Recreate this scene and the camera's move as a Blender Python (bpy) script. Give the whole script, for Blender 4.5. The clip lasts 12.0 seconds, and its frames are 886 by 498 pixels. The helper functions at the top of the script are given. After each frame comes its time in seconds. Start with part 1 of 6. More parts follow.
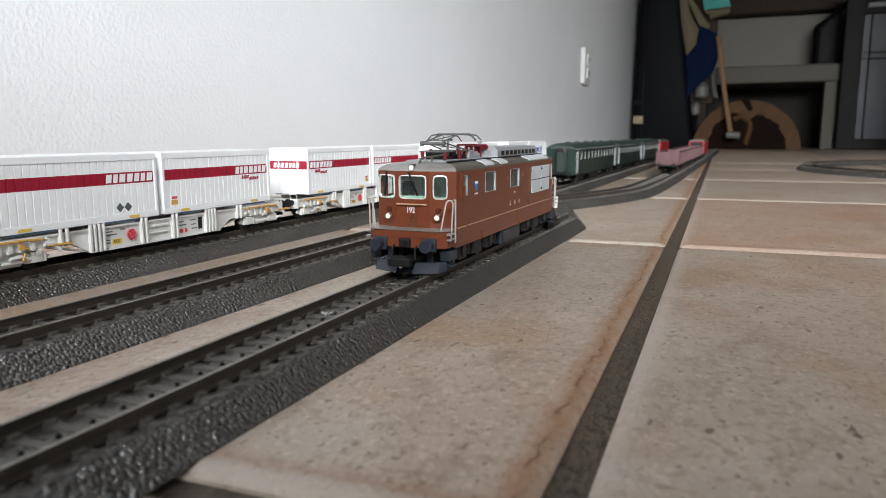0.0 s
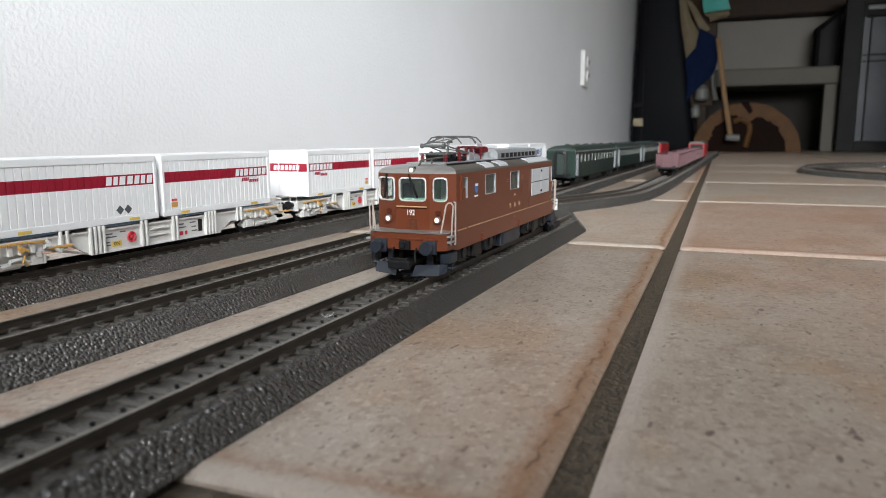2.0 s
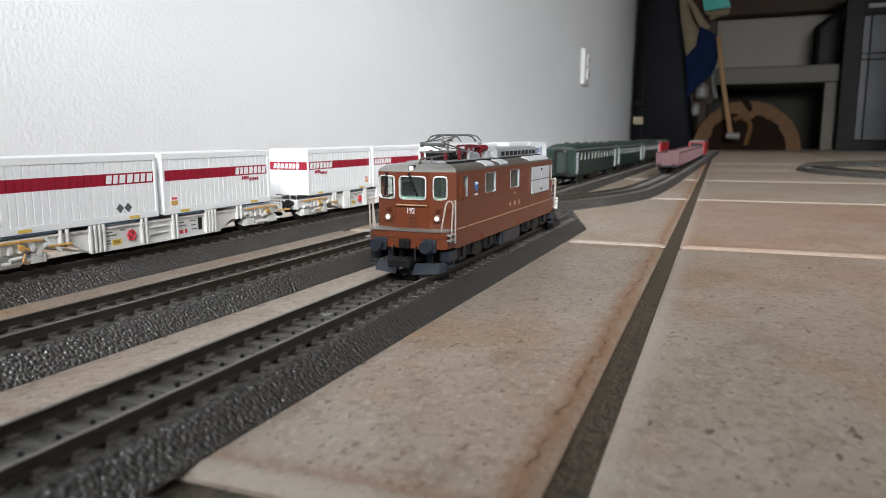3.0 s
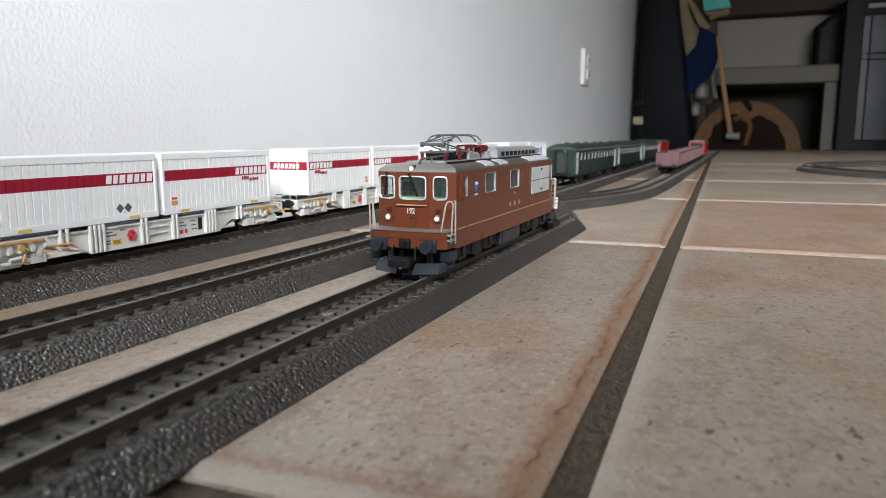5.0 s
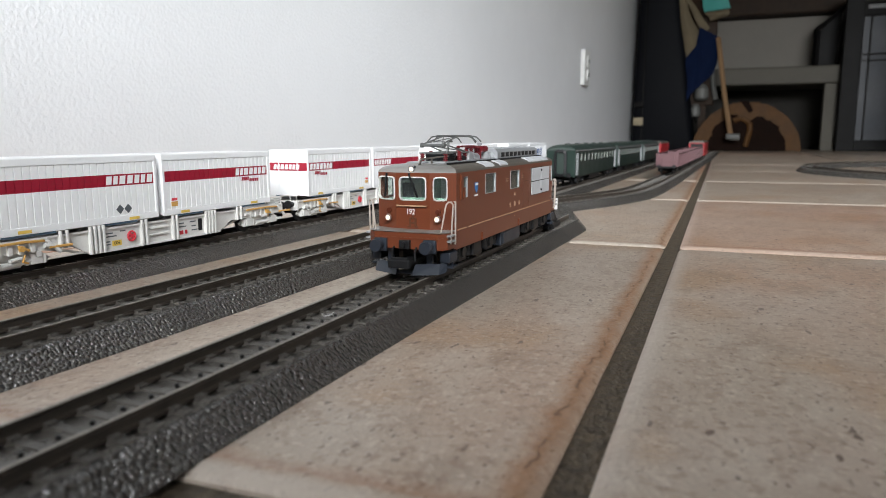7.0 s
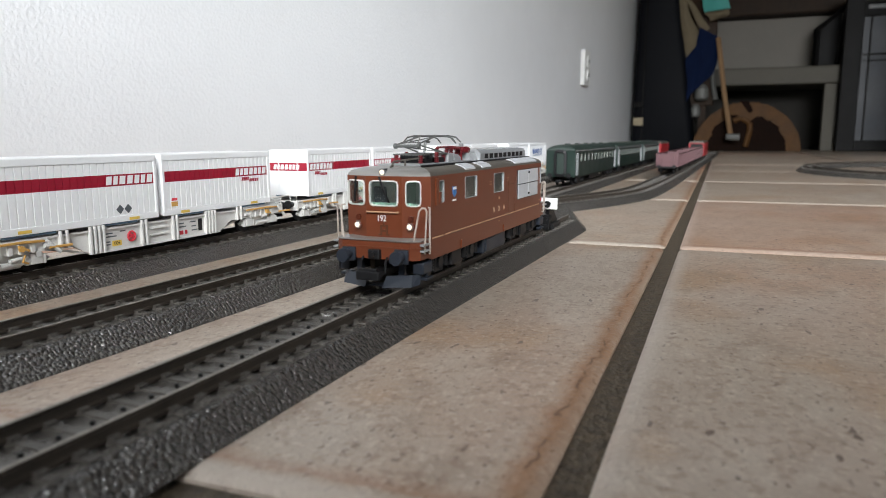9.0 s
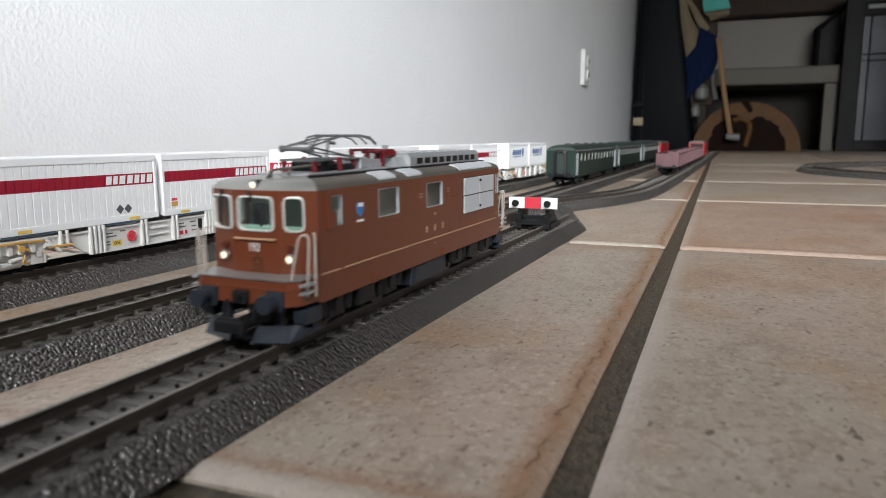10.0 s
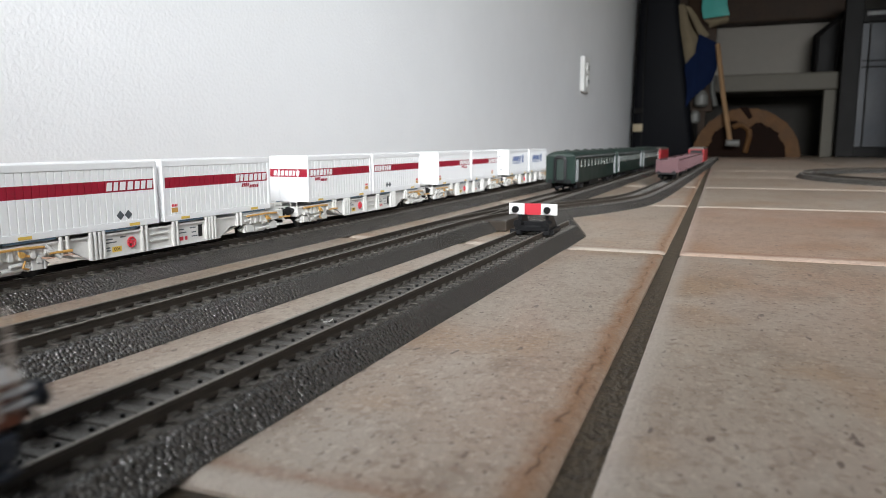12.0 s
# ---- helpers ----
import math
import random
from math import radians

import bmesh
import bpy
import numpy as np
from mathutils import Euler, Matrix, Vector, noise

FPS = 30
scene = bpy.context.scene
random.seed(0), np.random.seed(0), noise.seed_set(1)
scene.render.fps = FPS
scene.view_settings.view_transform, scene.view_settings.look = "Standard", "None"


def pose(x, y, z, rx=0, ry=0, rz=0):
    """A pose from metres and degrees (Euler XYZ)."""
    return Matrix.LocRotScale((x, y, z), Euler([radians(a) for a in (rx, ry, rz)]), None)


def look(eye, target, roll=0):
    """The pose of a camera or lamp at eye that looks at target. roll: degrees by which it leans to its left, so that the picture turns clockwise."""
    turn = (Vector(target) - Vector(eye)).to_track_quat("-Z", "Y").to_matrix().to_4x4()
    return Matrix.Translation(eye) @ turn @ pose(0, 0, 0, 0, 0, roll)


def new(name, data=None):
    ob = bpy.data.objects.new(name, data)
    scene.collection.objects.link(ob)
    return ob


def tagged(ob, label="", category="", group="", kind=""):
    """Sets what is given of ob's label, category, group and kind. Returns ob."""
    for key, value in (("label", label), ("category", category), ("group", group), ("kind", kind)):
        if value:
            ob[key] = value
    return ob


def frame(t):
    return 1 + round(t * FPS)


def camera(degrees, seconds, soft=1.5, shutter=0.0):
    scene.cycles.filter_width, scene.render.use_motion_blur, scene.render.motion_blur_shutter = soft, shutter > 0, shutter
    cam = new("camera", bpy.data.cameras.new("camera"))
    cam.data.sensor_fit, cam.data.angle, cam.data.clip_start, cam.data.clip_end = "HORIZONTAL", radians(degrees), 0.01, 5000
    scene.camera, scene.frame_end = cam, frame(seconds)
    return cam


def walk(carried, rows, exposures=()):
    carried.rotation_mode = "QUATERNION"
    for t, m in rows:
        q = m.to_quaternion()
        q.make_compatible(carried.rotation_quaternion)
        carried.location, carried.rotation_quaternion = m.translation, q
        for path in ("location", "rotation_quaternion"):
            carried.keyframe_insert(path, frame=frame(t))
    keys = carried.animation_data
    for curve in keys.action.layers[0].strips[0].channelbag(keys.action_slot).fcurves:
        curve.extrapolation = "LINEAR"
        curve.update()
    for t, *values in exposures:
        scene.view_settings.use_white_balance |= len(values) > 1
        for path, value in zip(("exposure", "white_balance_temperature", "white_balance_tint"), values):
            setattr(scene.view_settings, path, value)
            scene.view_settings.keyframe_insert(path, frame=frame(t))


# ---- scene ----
cam = camera(64.31, 12.0, soft=0.4, shutter=0.5)
cam.data.dof.use_dof, cam.data.dof.focus_distance, cam.data.dof.aperture_fstop = True, 0.31, 23.0

EYE = (0.0, -0.1113, 0.0617)
YAW, PITCH, ROLL = 22.148, -9.074, -0.14


def aim(up):
    """The camera's pose, tilted up by so many hundredths of a degree."""
    p, a = radians(PITCH + up / 100), radians(YAW)
    d = Vector((math.cos(p) * math.cos(a), math.cos(p) * math.sin(a), math.sin(p)))
    return look(EYE, Vector(EYE) + d, ROLL)


# the camera rests on the floor and is nudged a little
TILT = [(0.0, -6), (1.0, -6), (1.5, 8), (2.0, 13), (2.5, 0), (3.2, 0), (5.5, 1), (6.0, 7), (7.2, 7), (9.0, 8),
        (10.0, 7), (10.7, 8), (11.0, 8), (11.25, 17), (11.5, 32), (11.75, 45), (12.0, 57)]
walk(cam, [(t, aim(u)) for t, u in TILT], exposures=[(0.0, 0.0), (12.0, 0.0)])

# ---- light ----
world = bpy.data.worlds.new("world")
scene.world = world
world.use_nodes = True
wn = world.node_tree
sky = wn.nodes.new("ShaderNodeTexSky")
sky.sky_type, sky.sun_disc = "NISHITA", False
sky.sun_elevation, sky.sun_rotation = radians(40), radians(200)
wn.links.new(sky.outputs["Color"], wn.nodes["Background"].inputs["Color"])
wn.nodes["Background"].inputs["Strength"].default_value = 0.08


def window_light(name, m, sx, sy, watts, colour):
    lamp = bpy.data.lights.new(name, "AREA")
    lamp.shape, lamp.size, lamp.size_y, lamp.energy, lamp.color = "RECTANGLE", sx, sy, watts, colour
    ob = new(name, lamp)
    ob.matrix_world = m
    return ob


# Weak fill added from an assumed opening on the unseen right.
window_light("side_fill_light", look((1.60, -2.03, 1.05), (1.60, 0.3, 0.35)), 1.9, 1.4, 3.4, (0.95, 0.98, 1.0))
window_light("rear_window_daylight", look((-2.00, -1.05, 1.25), (0.5, 0.0, 0.15)), 1.4, 1.1, 258, (0.96, 0.985, 1.0))


# ---- materials ----
def mat(name, rgb, rough=0.5, metal=0.0, var=0.12, scale=60.0, bump=0.0, bump_scale=300.0, spec=0.5, rvar=0.1, rand=0.0):
    """A surface with colour variation at two scales, uneven gloss and fine relief."""
    m = bpy.data.materials.new(name)
    m.use_nodes = True
    nt = m.node_tree
    b = nt.nodes["Principled BSDF"]
    link = nt.links.new
    co = nt.nodes.new("ShaderNodeTexCoord")
    n1 = nt.nodes.new("ShaderNodeTexNoise")
    n1.inputs["Scale"].default_value, n1.inputs["Detail"].default_value = scale, 6
    n2 = nt.nodes.new("ShaderNodeTexNoise")
    n2.inputs["Scale"].default_value, n2.inputs["Detail"].default_value = scale * 7, 3
    add = nt.nodes.new("ShaderNodeMath")
    add.operation = "MULTIPLY_ADD"
    add.inputs[1].default_value = 0.45
    link(n2.outputs["Fac"], add.inputs[0])
    link(n1.outputs["Fac"], add.inputs[2])
    ramp = nt.nodes.new("ShaderNodeMapRange")
    ramp.inputs["From Min"].default_value, ramp.inputs["From Max"].default_value = 0.4, 1.05
    ramp.inputs["To Min"].default_value, ramp.inputs["To Max"].default_value = 1 - var, 1 + var
    link(add.outputs[0], ramp.inputs["Value"])
    fac = ramp.outputs["Result"]
    if rand:
        info = nt.nodes.new("ShaderNodeObjectInfo")
        rr = nt.nodes.new("ShaderNodeMapRange")
        rr.inputs["To Min"].default_value, rr.inputs["To Max"].default_value = 1 - rand, 1 + rand
        link(info.outputs["Random"], rr.inputs["Value"])
        mm = nt.nodes.new("ShaderNodeMath")
        mm.operation = "MULTIPLY"
        link(fac, mm.inputs[0])
        link(rr.outputs["Result"], mm.inputs[1])
        fac = mm.outputs[0]
    mul = nt.nodes.new("ShaderNodeVectorMath")
    mul.operation = "SCALE"
    mul.inputs[0].default_value = rgb
    link(fac, mul.inputs["Scale"])
    link(mul.outputs["Vector"], b.inputs["Base Color"])
    rr2 = nt.nodes.new("ShaderNodeMapRange")
    rr2.inputs["To Min"].default_value, rr2.inputs["To Max"].default_value = max(0.02, rough - rvar), min(1, rough + rvar)
    link(n1.outputs["Fac"], rr2.inputs["Value"])
    link(rr2.outputs["Result"], b.inputs["Roughness"])
    b.inputs["Metallic"].default_value = metal
    b.inputs["Specular IOR Level"].default_value = spec
    for n in (n1, n2):
        link(co.outputs["Object"], n.inputs["Vector"])
    if bump:
        n3 = nt.nodes.new("ShaderNodeTexNoise")
        n3.inputs["Scale"].default_value, n3.inputs["Detail"].default_value = bump_scale, 4
        link(co.outputs["Object"], n3.inputs["Vector"])
        bp = nt.nodes.new("ShaderNodeBump")
        bp.inputs["Strength"].default_value, bp.inputs["Distance"].default_value = 1.0, bump
        link(n3.outputs["Fac"], bp.inputs["Height"])
        link(bp.outputs["Normal"], b.inputs["Normal"])
    return m


def glow(name, rgb, strength):
    m = bpy.data.materials.new(name)
    m.use_nodes = True
    b = m.node_tree.nodes["Principled BSDF"]
    b.inputs["Base Color"].default_value = (*rgb, 1)
    b.inputs["Emission Color"].default_value = (*rgb, 1)
    b.inputs["Emission Strength"].default_value = strength
    return m


def glass(name, rgb=(0.9, 0.96, 0.93)):
    m = bpy.data.materials.new(name)
    m.use_nodes = True
    b = m.node_tree.nodes["Principled BSDF"]
    b.inputs["Base Color"].default_value = (*rgb, 1)
    b.inputs["Roughness"].default_value = 0.05
    b.inputs["IOR"].default_value = 1.2
    b.inputs["Transmission Weight"].default_value = 1.0
    return m


def tile_material(name, tint):
    """Matt beige ceramic with cloudy patches, brown freckles, dark pits and rusty stained rims."""
    m = mat(name, (0.40, 0.325, 0.26), 0.34, var=0.0, scale=9, rvar=0.12, bump=0.0004, bump_scale=560)
    nt = m.node_tree
    link = nt.links.new
    b = nt.nodes["Principled BSDF"]
    co = nt.nodes.new("ShaderNodeTexCoord")
    info = nt.nodes.new("ShaderNodeObjectInfo")
    shift = nt.nodes.new("ShaderNodeVectorMath")
    shift.operation = "MULTIPLY_ADD"
    shift.inputs[1].default_value = (31, 17, 5)
    link(info.outputs["Random"], shift.inputs[0])
    link(co.outputs["Object"], shift.inputs[2])

    def layer(scale, detail, lo, hi, rgb, under, stretch=None, most=1.0):
        n = nt.nodes.new("ShaderNodeTexNoise")
        n.inputs["Scale"].default_value, n.inputs["Detail"].default_value = scale, detail
        src = shift.outputs["Vector"]
        if stretch:
            mp = nt.nodes.new("ShaderNodeMapping")
            mp.inputs["Scale"].default_value = stretch
            link(src, mp.inputs["Vector"])
            src = mp.outputs["Vector"]
        link(src, n.inputs["Vector"])
        r = nt.nodes.new("ShaderNodeMapRange")
        r.inputs["From Min"].default_value, r.inputs["From Max"].default_value = lo, hi
        r.inputs["To Max"].default_value = most
        link(n.outputs["Fac"], r.inputs["Value"])
        mix = nt.nodes.new("ShaderNodeMix")
        mix.data_type = "RGBA"
        link(r.outputs["Result"], mix.inputs["Factor"])
        if under is None:
            mix.inputs["A"].default_value = (0.36, 0.30, 0.235, 1)
        else:
            link(under, mix.inputs["A"])
        mix.inputs["B"].default_value = (*rgb, 1)
        return mix.outputs["Result"]

    c = layer(7, 5, 0.42, 0.70, (0.39, 0.245, 0.165), None, most=0.62)
    c = layer(11, 5, 0.49, 0.62, (0.38, 0.315, 0.255), c, most=0.8)
    c = layer(34, 8, 0.50, 0.66, (0.43, 0.37, 0.30), c, most=0.6)
    c = layer(21, 7, 0.53, 0.66, (0.33, 0.215, 0.125), c, most=0.65)
    c = layer(95, 7, 0.53, 0.66, (0.25, 0.185, 0.135), c, stretch=(0.6, 1, 1), most=0.55)
    c = layer(300, 5, 0.52, 0.63, (0.23, 0.155, 0.105), c, most=0.55)
    c = layer(520, 3, 0.56, 0.68, (0.50, 0.44, 0.36), c, most=0.6)
    c = layer(470, 3, 0.635, 0.675, (0.12, 0.075, 0.05), c, stretch=(0.7, 1, 1), most=0.7)
    c = layer(240, 2, 0.695, 0.725, (0.08, 0.05, 0.038), c, stretch=(0.45, 1, 1), most=0.8)
    # stained band just inside the rim
    sep = nt.nodes.new("ShaderNodeSeparateXYZ")
    link(co.outputs["Object"], sep.inputs[0])
    wob = nt.nodes.new("ShaderNodeTexNoise")
    wob.inputs["Scale"].default_value, wob.inputs["Detail"].default_value = 75, 9
    link(shift.outputs["Vector"], wob.inputs["Vector"])
    ab = nt.nodes.new("ShaderNodeMath")
    ab.operation = "MULTIPLY"
    ab.inputs[1].default_value = -1.0
    link(sep.outputs["Y"], ab.inputs[0])
    ma = nt.nodes.new("ShaderNodeMath")
    ma.operation = "MULTIPLY_ADD"
    ma.inputs[1].default_value = 0.010
    link(wob.outputs["Fac"], ma.inputs[0])
    link(ab.outputs[0], ma.inputs[2])
    near_rim = nt.nodes.new("ShaderNodeMapRange")
    near_rim.inputs["From Min"].default_value, near_rim.inputs["From Max"].default_value = 0.1458, 0.1658
    link(ma.outputs[0], near_rim.inputs["Value"])
    cr = nt.nodes.new("ShaderNodeValToRGB")
    e = cr.color_ramp.elements
    e[0].position, e[0].color = 0.34, (0, 0, 0, 1)
    e[1].position, e[1].color = 0.64, (0.8, 0.8, 0.8, 1)
    e2 = cr.color_ramp.elements.new(0.80)
    e2.color = (0.35, 0.35, 0.35, 1)
    link(near_rim.outputs["Result"], cr.inputs["Fac"])
    mix = nt.nodes.new("ShaderNodeMix")
    mix.data_type = "RGBA"
    link(cr.outputs["Color"], mix.inputs["Factor"])
    link(c, mix.inputs["A"])
    mix.inputs["B"].default_value = (0.27, 0.14, 0.07, 1)
    thin = nt.nodes.new("ShaderNodeValToRGB")
    e = thin.color_ramp.elements
    e[0].position, e[0].color = 0.60, (0, 0, 0, 1)
    e[1].position, e[1].color = 0.635, (1, 1, 1, 1)
    e3 = thin.color_ramp.elements.new(0.67)
    e3.color = (0, 0, 0, 1)
    link(near_rim.outputs["Result"], thin.inputs["Fac"])
    gaps = nt.nodes.new("ShaderNodeTexNoise")
    gaps.inputs["Scale"].default_value, gaps.inputs["Detail"].default_value = 110, 3
    link(shift.outputs["Vector"], gaps.inputs["Vector"])
    gr = nt.nodes.new("ShaderNodeMapRange")
    gr.inputs["From Min"].default_value, gr.inputs["From Max"].default_value = 0.45, 0.58
    gr.inputs["To Max"].default_value = 0.85
    link(gaps.outputs["Fac"], gr.inputs["Value"])
    both = nt.nodes.new("ShaderNodeMath")
    both.operation = "MULTIPLY"
    link(thin.outputs["Color"], both.inputs[0])
    link(gr.outputs["Result"], both.inputs[1])
    crack = nt.nodes.new("ShaderNodeMix")
    crack.data_type = "RGBA"
    link(both.outputs[0], crack.inputs["Factor"])
    link(mix.outputs["Result"], crack.inputs["A"])
    crack.inputs["B"].default_value = (0.075, 0.035, 0.018, 1)
    mix = crack
    # pale worn rim along the opposite edge
    rim = nt.nodes.new("ShaderNodeMapRange")
    rim.inputs["From Min"].default_value, rim.inputs["From Max"].default_value = 0.1492, 0.1532
    rim.inputs["To Max"].default_value = 0.55
    link(sep.outputs["Y"], rim.inputs["Value"])
    pale = nt.nodes.new("ShaderNodeMix")
    pale.data_type = "RGBA"
    link(rim.outputs["Result"], pale.inputs["Factor"])
    link(mix.outputs["Result"], pale.inputs["A"])
    pale.inputs["B"].default_value = (0.44, 0.385, 0.325, 1)
    front = nt.nodes.new("ShaderNodeMath")
    front.operation = "MULTIPLY_ADD"
    front.inputs[1].default_value = 0.008
    link(wob.outputs["Fac"], front.inputs[0])
    back = nt.nodes.new("ShaderNodeMath")
    back.operation = "MULTIPLY"
    back.inputs[1].default_value = -1.0
    link(sep.outputs["X"], back.inputs[0])
    link(back.outputs[0], front.inputs[2])
    fm = nt.nodes.new("ShaderNodeMapRange")
    fm.inputs["From Min"].default_value, fm.inputs["From Max"].default_value = 0.141, 0.161
    link(front.outputs[0], fm.inputs["Value"])
    fc = nt.nodes.new("ShaderNodeValToRGB")
    e = fc.color_ramp.elements
    e[0].position, e[0].color = 0.35, (0, 0, 0, 1)
    e[1].position, e[1].color = 0.62, (0.6, 0.6, 0.6, 1)
    e4 = fc.color_ramp.elements.new(0.74)
    e4.color = (0, 0, 0, 1)
    link(fm.outputs["Result"], fc.inputs["Fac"])
    brown = nt.nodes.new("ShaderNodeMix")
    brown.data_type = "RGBA"
    link(fc.outputs["Color"], brown.inputs["Factor"])
    link(pale.outputs["Result"], brown.inputs["A"])
    brown.inputs["B"].default_value = (0.27, 0.145, 0.08, 1)
    fr = nt.nodes.new("ShaderNodeMapRange")
    fr.inputs["From Min"].default_value, fr.inputs["From Max"].default_value = 0.1495, 0.1530
    fr.inputs["To Max"].default_value = 0.6
    link(back.outputs[0], fr.inputs["Value"])
    pale = nt.nodes.new("ShaderNodeMix")
    pale.data_type = "RGBA"
    link(fr.outputs["Result"], pale.inputs["Factor"])
    link(brown.outputs["Result"], pale.inputs["A"])
    pale.inputs["B"].default_value = (0.44, 0.385, 0.325, 1)
    rr = nt.nodes.new("ShaderNodeMapRange")
    rr.inputs["To Min"].default_value, rr.inputs["To Max"].default_value = 0.92, 1.08
    link(info.outputs["Random"], rr.inputs["Value"])
    sc = nt.nodes.new("ShaderNodeVectorMath")
    sc.operation = "SCALE"
    warm = nt.nodes.new("ShaderNodeVectorMath")
    warm.operation = "MULTIPLY"
    warm.inputs[1].default_value = tint
    link(pale.outputs["Result"], warm.inputs[0])
    link(warm.outputs["Vector"], sc.inputs[0])
    link(rr.outputs["Result"], sc.inputs["Scale"])
    link(sc.outputs["Vector"], b.inputs["Base Color"])
    return m


def beads(m, scale, depth):
    """Rounded moulded grains all over the surface."""
    nt = m.node_tree
    co = nt.nodes.new("ShaderNodeTexCoord")
    v = nt.nodes.new("ShaderNodeTexVoronoi")
    v.feature, v.inputs["Scale"].default_value, v.inputs["Randomness"].default_value = "F1", scale, 0.85
    nt.links.new(co.outputs["Object"], v.inputs["Vector"])
    inv = nt.nodes.new("ShaderNodeMath")
    inv.operation = "MULTIPLY_ADD"
    inv.inputs[1].default_value, inv.inputs[2].default_value = -1.0, 1.0
    sq = nt.nodes.new("ShaderNodeMath")
    sq.operation = "POWER"
    sq.inputs[1].default_value = 1.6
    nt.links.new(v.outputs["Distance"], sq.inputs[0])
    nt.links.new(sq.outputs[0], inv.inputs[0])
    bp = nt.nodes.new("ShaderNodeBump")
    bp.inputs["Strength"].default_value, bp.inputs["Distance"].default_value = 1.0, depth
    nt.links.new(inv.outputs[0], bp.inputs["Height"])
    nt.links.new(bp.outputs["Normal"], nt.nodes["Principled BSDF"].inputs["Normal"])
    return m


M_WALL = mat("white_stucco", (0.72, 0.73, 0.742), 0.75, var=0.04, scale=3, bump=0.00065, bump_scale=280, rvar=0.05)
M_CEIL = mat("ceiling_paint", (0.36, 0.35, 0.33), 0.85, var=0.05, scale=2)
# Darkened paint: cuts bounce from unseen walls and puts shade on the back wall.
M_DIM = mat("shaded_wall_paint", (0.10, 0.095, 0.085), 0.8, var=0.08, scale=3, bump=0.002, bump_scale=60, spec=0.2)
M_TILE = tile_material("beige_ceramic_tile", (1.21, 1.21, 1.235))
M_TILERED = tile_material("reddish_ceramic_tile", (1.30, 1.16, 1.135))
M_GROUT = mat("dark_grout", (0.088, 0.068, 0.046), 0.5, var=0.8, scale=330, bump=0.0016, bump_scale=500)
M_BED = beads(mat("black_ballast_plastic", (0.068, 0.062, 0.055), 0.13, var=0.2, scale=200, rvar=0.05, spec=1.0), 800, 0.0012)
M_BEDTOP = beads(mat("grey_ballast_plastic", (0.094, 0.085, 0.074), 0.3, var=0.25, scale=150), 820, 0.0006)
M_SLEEPER = beads(mat("dark_sleeper_plastic", (0.092, 0.083, 0.072), 0.42, var=0.2, scale=300, rand=0.1), 1000, 0.0003)
M_RAIL = mat("browned_rail", (0.050, 0.040, 0.031), 0.42, metal=0.2, var=0.25, scale=200)
M_RAILTOP = mat("worn_rail_head", (0.25, 0.225, 0.195), 0.42, metal=0.4, var=0.25, scale=200)
M_STUD = mat("black_stud", (0.008, 0.008, 0.008), 0.4)
M_BROWN = mat("brown_loco_paint", (0.155, 0.041, 0.017), 0.34, var=0.05, scale=40, rvar=0.05)
M_ROOF = mat("roof_grey_brown", (0.105, 0.093, 0.078), 0.45, var=0.08, scale=80)
M_ROOFFRONT = mat("silver_roof_edge", (0.27, 0.26, 0.245), 0.32, metal=0.3, var=0.05, scale=80)
M_SILVER = mat("silver_grey", (0.40, 0.41, 0.42), 0.36, metal=0.35, var=0.06, scale=100)
M_GRILLE = mat("white_grille", (0.54, 0.555, 0.57), 0.5, var=0.06, scale=150)
M_FRAME = mat("window_frame_silver", (0.74, 0.74, 0.70), 0.35, metal=0.1, var=0.05, scale=100)
M_DARK = mat("underframe_black", (0.012, 0.012, 0.013), 0.45, var=0.2, scale=200, spec=0.25)
M_SLATE = mat("slate_plastic", (0.022, 0.027, 0.037), 0.4, var=0.1, scale=150, spec=0.35)
M_RED = mat("insulator_red", (0.14, 0.011, 0.015), 0.3, var=0.1, scale=200)
M_PALE = mat("pale_rail", (0.46, 0.40, 0.35), 0.4, var=0.06, scale=100)
M_EMBLEM = mat("dull_bronze", (0.10, 0.035, 0.016), 0.45, var=0.06, scale=100)
M_PANTO = mat("pantograph_grey", (0.14, 0.145, 0.14), 0.42, metal=0.3, var=0.08, scale=150)
M_INNER = mat("pale_inner_wall", (0.27, 0.26, 0.24), 0.6, var=0.05, scale=100)
M_TAN = mat("tan_trim", (0.48, 0.29, 0.17), 0.45, var=0.06, scale=100)
M_WHITE = mat("white_plastic", (0.87, 0.875, 0.88), 0.42, var=0.03, scale=60)
M_PRINTWHITE = mat("white_print", (0.86, 0.86, 0.86), 0.45, var=0.04, scale=200)
M_STRIPE = mat("crimson_stripe", (0.33, 0.010, 0.030), 0.4, var=0.06, scale=100)
M_WAGON = mat("pale_grey_wagon", (0.66, 0.655, 0.63), 0.5, var=0.12, scale=120)
M_ORANGE = mat("yellow_orange_pipe", (0.60, 0.34, 0.09), 0.4, var=0.08, scale=200)
M_YELLOW = mat("yellow_mark", (0.75, 0.52, 0.10), 0.45, var=0.05, scale=200)
M_BLUEGREY = mat("blue_grey_edge", (0.09, 0.16, 0.23), 0.45, var=0.08, scale=150)
M_DIAMOND = mat("grey_print", (0.10, 0.11, 0.12), 0.5, var=0.08, scale=200)
M_REDMARK = mat("red_mark", (0.62, 0.04, 0.06), 0.45, var=0.06, scale=200)
M_BLUE = mat("blue_print", (0.018, 0.075, 0.26), 0.4, var=0.05, scale=200)
M_CREST = mat("crest_blue", (0.05, 0.19, 0.46), 0.4, var=0.05, scale=200)
M_GREEN = mat("dark_green_coach", (0.012, 0.027, 0.021), 0.35, var=0.06, scale=60)
